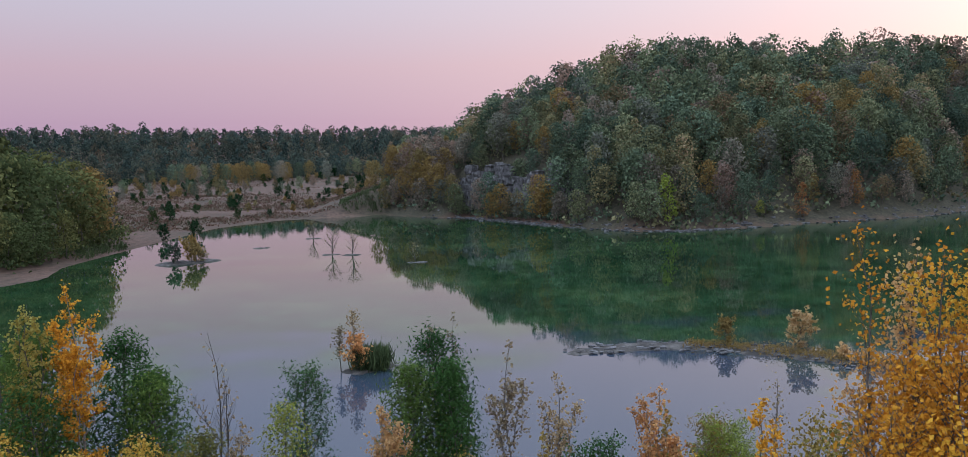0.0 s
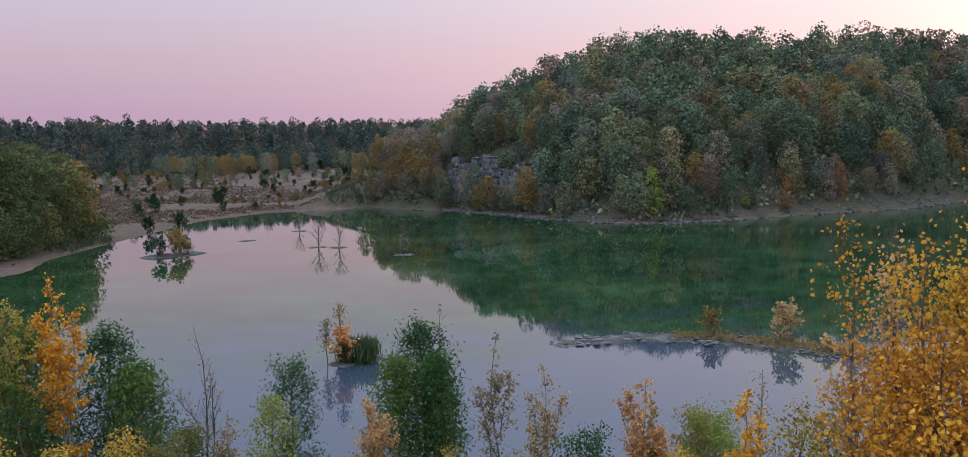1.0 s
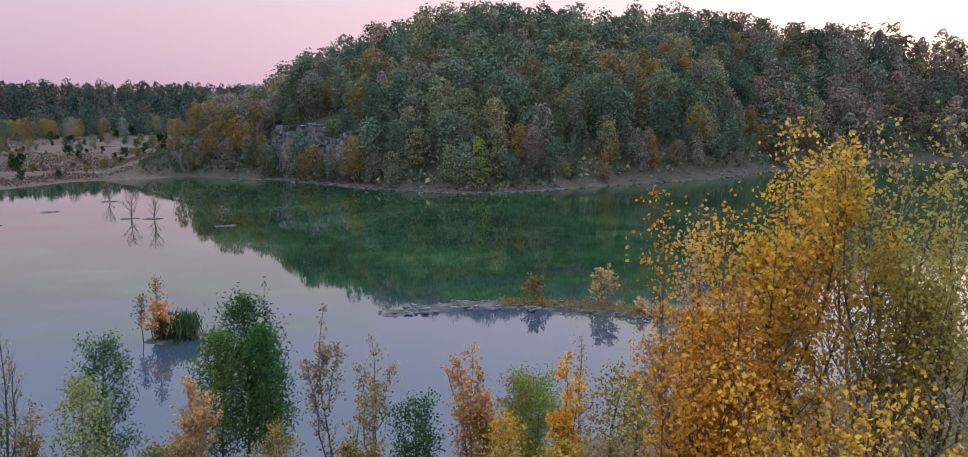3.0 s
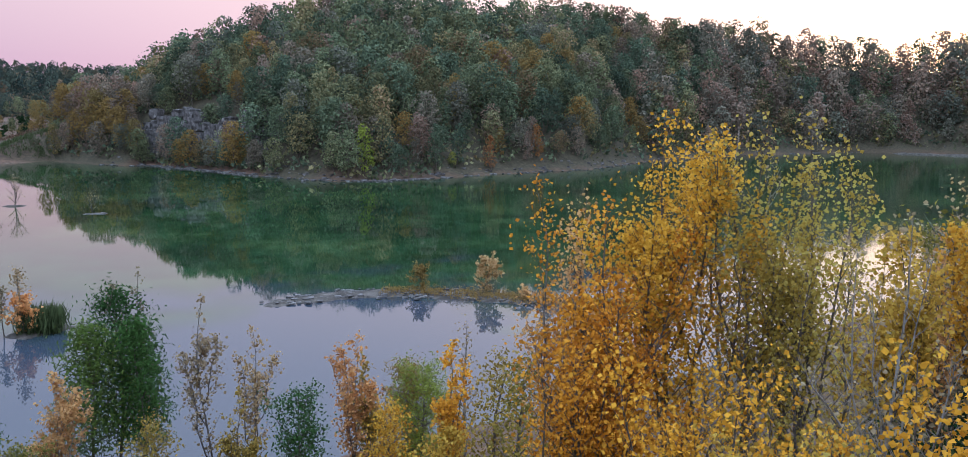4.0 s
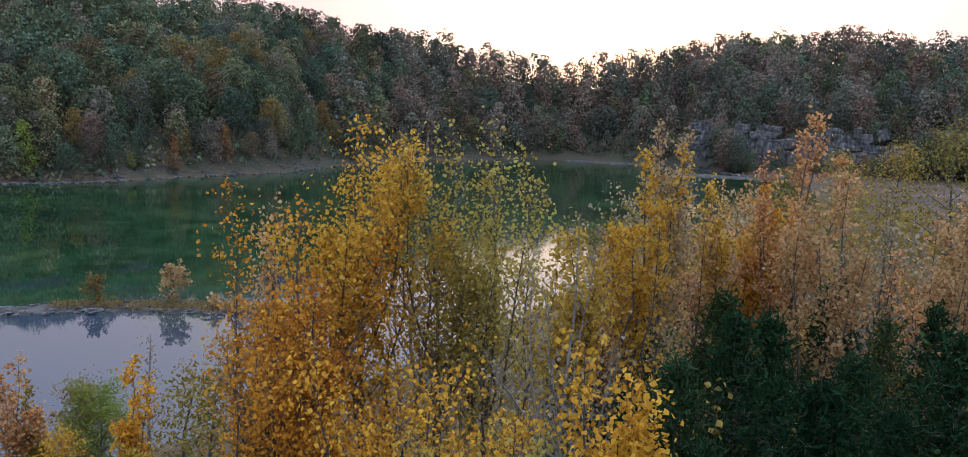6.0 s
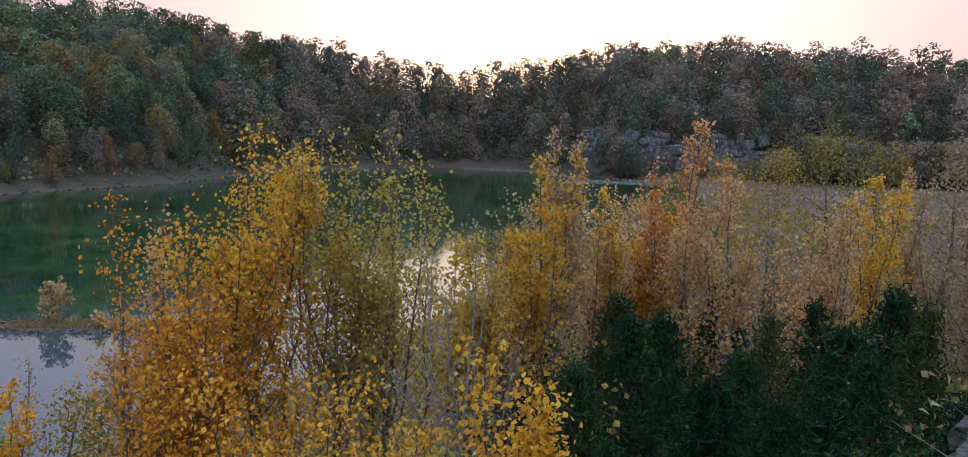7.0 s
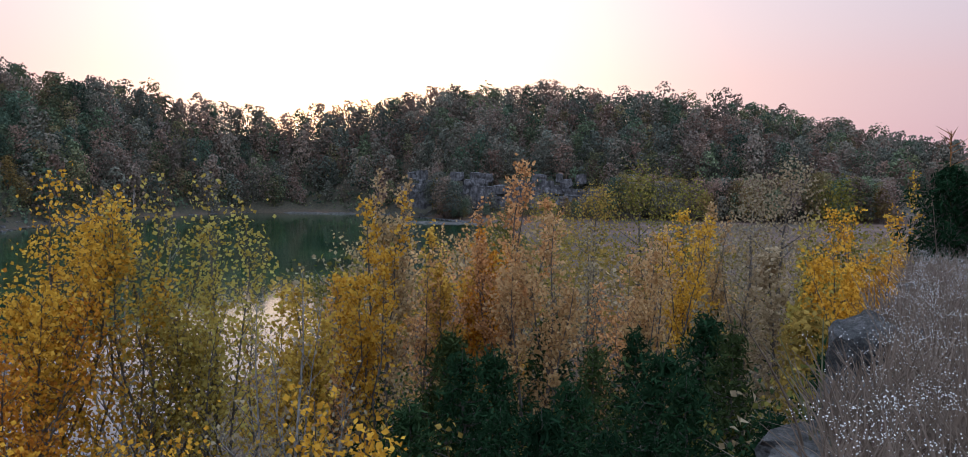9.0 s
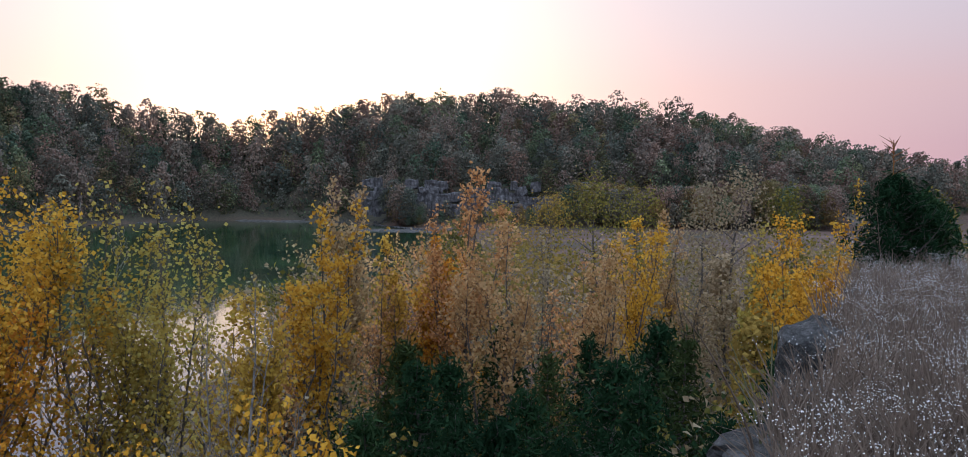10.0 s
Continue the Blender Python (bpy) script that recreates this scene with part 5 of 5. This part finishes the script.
# ---- the brink beside the camera ----
def ledge_rock(x, y, top, sx, sy, sz, turn, seed, layers, label):
    """Bedded limestone: uneven slabs one on another."""
    ob = new("ledge_rock")
    ob.matrix_world = Matrix.Translation((x, y, top)) @ Matrix.Rotation(radians(turn), 4, "Z")
    rng = np.random.default_rng(seed)
    z = 0.0
    for k in range(layers):
        h = sz / layers * rng.uniform(0.7, 1.3)
        slab = child("slab", rough_block("slab", sx * rng.uniform(0.82, 1.05), sy * rng.uniform(0.85, 1.05), h * 1.05, LEDGE, seed * 7 + k, 0.17, 9), ob)
        slab.matrix_basis = Matrix.Translation((rng.normal(0, 0.05) * sx, rng.normal(0, 0.05) * sy, z - h / 2))
        z -= h
    return tagged(ob, label, "rock", "cliff edge rocks")


ledge_rock(5.45, 0.98, 18.30, 0.75, 0.6, 1.2, 12, 1, 4, "grey weathered limestone ledge at the cliff's brink")
ledge_rock(6.2, 1.0, 18.28, 0.8, 0.6, 1.2, -14, 2, 5, "cracked limestone ledge with lichen")
ledge_rock(7.3, 0.95, 18.30, 0.8, 0.6, 1.2, 20, 3, 4, "low limestone ledge half under weeds")
ledge_rock(8.4, 0.9, 18.2, 0.9, 0.6, 1.2, -10, 8, 4, "low cracked ledge under dry grass")
ledge_rock(10.0, 1.25, 18.42, 1.1, 1.0, 2.4, 6, 4, 3, "overhanging square limestone slab at the brink")
ledge_rock(11.4, 0.75, 18.36, 1.2, 0.7, 1.5, -5, 5, 4, "flat limestone slab at the brink")
ledge_rock(13.7, 1.15, 18.5, 0.8, 0.6, 1.2, 10, 6, 4, "stacked limestone blocks behind white weeds")
ledge_rock(4.5, 0.8, 18.2, 0.9, 0.6, 1.3, -12, 7, 4, "grey limestone ledge at the cliff's brink")
for k, x in enumerate(np.arange(-9, 3.5, 1.5)):
    ledge_rock(float(x), float(edge_line(x)) - 0.1, 18.2, 1.5, 0.7, 1.6, 0, 20 + k, 4, "grey limestone ledge at the cliff's brink")

ledge_tree = cottonwood("ledge_cedar", 86.3, 17.5, 20.3, 0.95, CEDAR, "dark bushy cedar on the cliff top with a thin dry leader", 160, shape="cone", limbs=46, twigs=8, per_twig=12, leaf=(0.13, 0.035), scatter=0.06, bare=0.02, rise=0.75)


def build_dry_leader():
    """The cedar's dead reddish tip, with a few side twigs."""
    rng = np.random.default_rng(165)
    q = np.linspace(0, 1, 5)
    lines = [(np.column_stack([0.1 * q, 0.05 * q, 1.35 + 1.35 * q]), 0.016 * (1 - q) + 0.004)]
    for k in range(16):
        z, side = rng.uniform(2.0, 2.65), rng.normal(0, 1, 2)
        lines.append((np.column_stack([0.07 + side[0] * 0.16 * q, 0.03 + side[1] * 0.16 * q, z + 0.16 * q]), 0.006 * (1 - q) + 0.003))
    child("leader", mesh_from("leader", *tubes(lines[:1], 5), RUST, smooth=True), ledge_tree, "dry reddish leader")
    tagged(child("leader_twigwork", mesh_from("leader_twigwork", *tubes(lines[1:], 4), RUST, smooth=True), ledge_tree), "dry reddish twigs", kind="stuff")


build_dry_leader()
cottonwood("ledge_cedar", 88.0, 18.3, 19.9, 0.8, CEDAR, "low dark cedar on the cliff top", 161, shape="cone", limbs=40, twigs=8, per_twig=18, leaf=(0.16, 0.05), scatter=0.10, bare=0.02, rise=0.8)


def build_weeds():
    """Dry grass, and white asters over it, on the plateau by the brink."""
    rng = np.random.default_rng(71)
    n = 12500
    x, y = rng.uniform(3.2, 19.5, n), rng.uniform(-7, 2.6, n)
    ok = (y < edge_line(x) + 0.2 + rng.normal(0, 0.12, n)) & (np.degrees(np.arctan2(x, y)) < 101)
    x, y = x[ok], y[ok]
    z = height(x, y)
    blade_v, blade_f, head_v, nb = [], [], [], 0
    for px, py, pz in zip(x, y, z):
        tall = rng.uniform(0.22, 0.66)
        lean = rng.normal(0, 0.16, 2)
        w = rng.normal(size=2)
        w = w / np.linalg.norm(w) * 0.0065
        for _ in range(5):
            b = rng.normal(0, 0.05, 2)
            l2, t2 = lean + rng.normal(0, 0.14, 2), tall * rng.uniform(0.5, 1.1)
            p0 = np.array([px + b[0], py + b[1], pz - 0.03])
            p1 = p0 + np.array([l2[0] * 0.5, l2[1] * 0.5, t2 * 0.6])
            p2 = p0 + np.array([l2[0], l2[1], t2])
            side = np.array([w[0], w[1], 0])
            blade_v += [p0 - side, p0 + side, p1 + side, p1 - side, p2 + side * 0.4, p2 - side * 0.4]
            blade_f += [(nb, nb + 1, nb + 2, nb + 3), (nb + 3, nb + 2, nb + 4, nb + 5)]
            nb += 6
        if rng.random() < 0.36:
            m = rng.integers(10, 34)
            head_v.append(np.array([px + lean[0], py + lean[1], pz + tall * 0.95]) + rng.normal(0, 1, (m, 3)) * np.array([0.06, 0.06, 0.035]))
    tagged(new("dry_weeds", mesh_from("dry_weeds", np.array(blade_v), np.array(blade_f), DRY_GRASS)), "dry brown grass and weed stems on the cliff top", "weeds", kind="stuff")
    hv, hf = leaves(rng, np.concatenate(head_v), 0.010, 0.010)
    tagged(new("white_asters", mesh_from("white_asters", hv, hf, PETAL)), "tiny white aster flowers over dry weeds", "flowers", kind="stuff")


build_weeds()


def grass_stalk(x, y, tall, lean, seed):
    rng = np.random.default_rng(seed)
    q = np.linspace(0, 1, 7)
    pts = np.column_stack([x + lean[0] * q ** 1.5, y + lean[1] * q ** 1.5, 18.2 + tall * q])
    ob = new("grass_stalk", mesh_from("grass_stalk", *tubes([(pts, 0.008 * (1 - q) + 0.003)], 4), DRY_GRASS, smooth=True))
    tagged(ob, "tall pale dry grass stalk leaning over the brink", "grass", "tall dry stalks")


grass_stalk(5.75, 1.1, 1.0, (-0.30, 0.42), 1)
grass_stalk(5.95, 1.1, 0.7, (0.3, 0.3), 2)
grass_stalk(6.1, 1.1, 0.65, (0.1, 0.4), 3)
grass_stalk(6.2, 1.1, 0.8, (0.5, 0.1), 4)
grass_stalk(5.9, 1.0, 0.55, (-0.2, 0.1), 5)
grass_stalk(16.5, 1.2, 1.5, (-0.4, 0.1), 6)


SCRUB = leafage("dry_scrub", [(0.0, (0.09, 0.058, 0.042)), (0.5, (0.125, 0.072, 0.052)), (0.8, (0.082, 0.08, 0.048)), (1.0, (0.17, 0.135, 0.105))], 0.3)


def build_bar_cover():
    """Stones and rusty weeds over the gravel bar and the islets."""
    rng = np.random.default_rng(91)
    path = np.array([(10, 89), (18, 91), (26, 88), (36, 80), (48, 73)], float)
    cube = np.array([(x, y, z) for x in (-1, 1) for y in (-1, 1) for z in (-1, 1)], float) * 0.5
    quad = np.array([(0, 1, 3, 2), (4, 6, 7, 5), (0, 4, 5, 1), (2, 3, 7, 6), (0, 2, 6, 4), (1, 5, 7, 3)])
    V, Fc = [], []
    for i in range(420):
        f = rng.random() * 3.999
        k = int(f)
        c = path[k] + (f - k) * (path[k + 1] - path[k]) + rng.normal(0, 1.1, 2)
        size = rng.uniform(0.12, 0.5) ** 1.3
        V.append((cube + rng.normal(0, 0.12, (8, 3))) * size * np.array([1.6, 1.3, 0.55]) + np.array([c[0], c[1], rng.uniform(0.04, 0.2)]))
        Fc.append(quad + 8 * i)
    tagged(new("bar_stones", mesh_from("bar_stones", np.concatenate(V), np.concatenate(Fc), STONE)), "scattered pale stones on the gravel bar", "stones", kind="stuff")
    f = 1.2 + rng.random(900) ** 0.6 * 2.79
    k = f.astype(int)
    c = path[k] + (f - k)[:, None] * (path[k + 1] - path[k]) + rng.normal(0, 1.0, (900, 2))
    c = np.column_stack([c, np.full(900, 0.2)])
    spread = rng.normal(0, 1, (900, 6, 3)) * np.array([0.25, 0.25, 0.18]) + np.array([0, 0, 0.2])
    v, fc = leaves(rng, (c[:, None] + spread).reshape(-1, 3), 0.35, 0.10, -0.8)
    tagged(new("bar_weeds", mesh_from("bar_weeds", v, fc, TAWNY)), "rusty low weeds on the gravel bar", "weeds", kind="stuff")
    # dry tufts and low brush over the quarry floor
    a, r = rng.uniform(-24.5, -4, 6500), 300 * 3.2 ** rng.random(6500)
    x, y = r * np.sin(np.radians(a)), r * np.cos(np.radians(a))
    ok = (lake_distance(x, y) > 5) & (fbm(x, y, 45, 3, 9) > -0.1)
    c = np.column_stack([x, y, height(x, y)])[ok]
    spread = rng.normal(0, 1, (len(c), 9, 3)) * np.array([1.5, 1.5, 0.35]) + np.array([0, 0, 0.4])
    v, fc = leaves(rng, (c[:, None] + spread).reshape(-1, 3), 0.9, 0.5, -0.5)
    tagged(new("valley_scrub", mesh_from("valley_scrub", v, fc, SCRUB, np.repeat(rng.random(len(c)), 36))), "dry reddish-brown scrub over the quarry floor", "scrub", kind="stuff")
    # reeds by the left shore and the hill's end
    tufts = []
    for az0, az1, d0, d1, n in ((-25.5, -21.8, 206, 246, 260), (-9.5, -6.2, 350, 366, 300), (-8.9, -6.9, 83.6, 87, 230)):
        a, r = rng.uniform(az0, az1, n), rng.uniform(d0, d1, n)
        x, y = r * np.sin(np.radians(a)), r * np.cos(np.radians(a))
        z = np.maximum(height(x, y), 0.1)
        ok = (lake_distance(x, y) > 0.5) | (r < 100)
        tufts.append(np.column_stack([x, y, z])[ok])
    c = np.concatenate(tufts)
    spread = rng.normal(0, 1, (len(c), 9, 3)) * np.array([0.35, 0.35, 0.3]) + np.array([0, 0, 0.9])
    v, fc = leaves(rng, (c[:, None] + spread).reshape(-1, 3), 1.9, 0.12, -3.0)
    tagged(new("reeds", mesh_from("reeds", v, fc, SHORE_GREEN)), "tall dull brown-green reeds at the water's edge", "reeds", kind="stuff")


build_bar_cover()
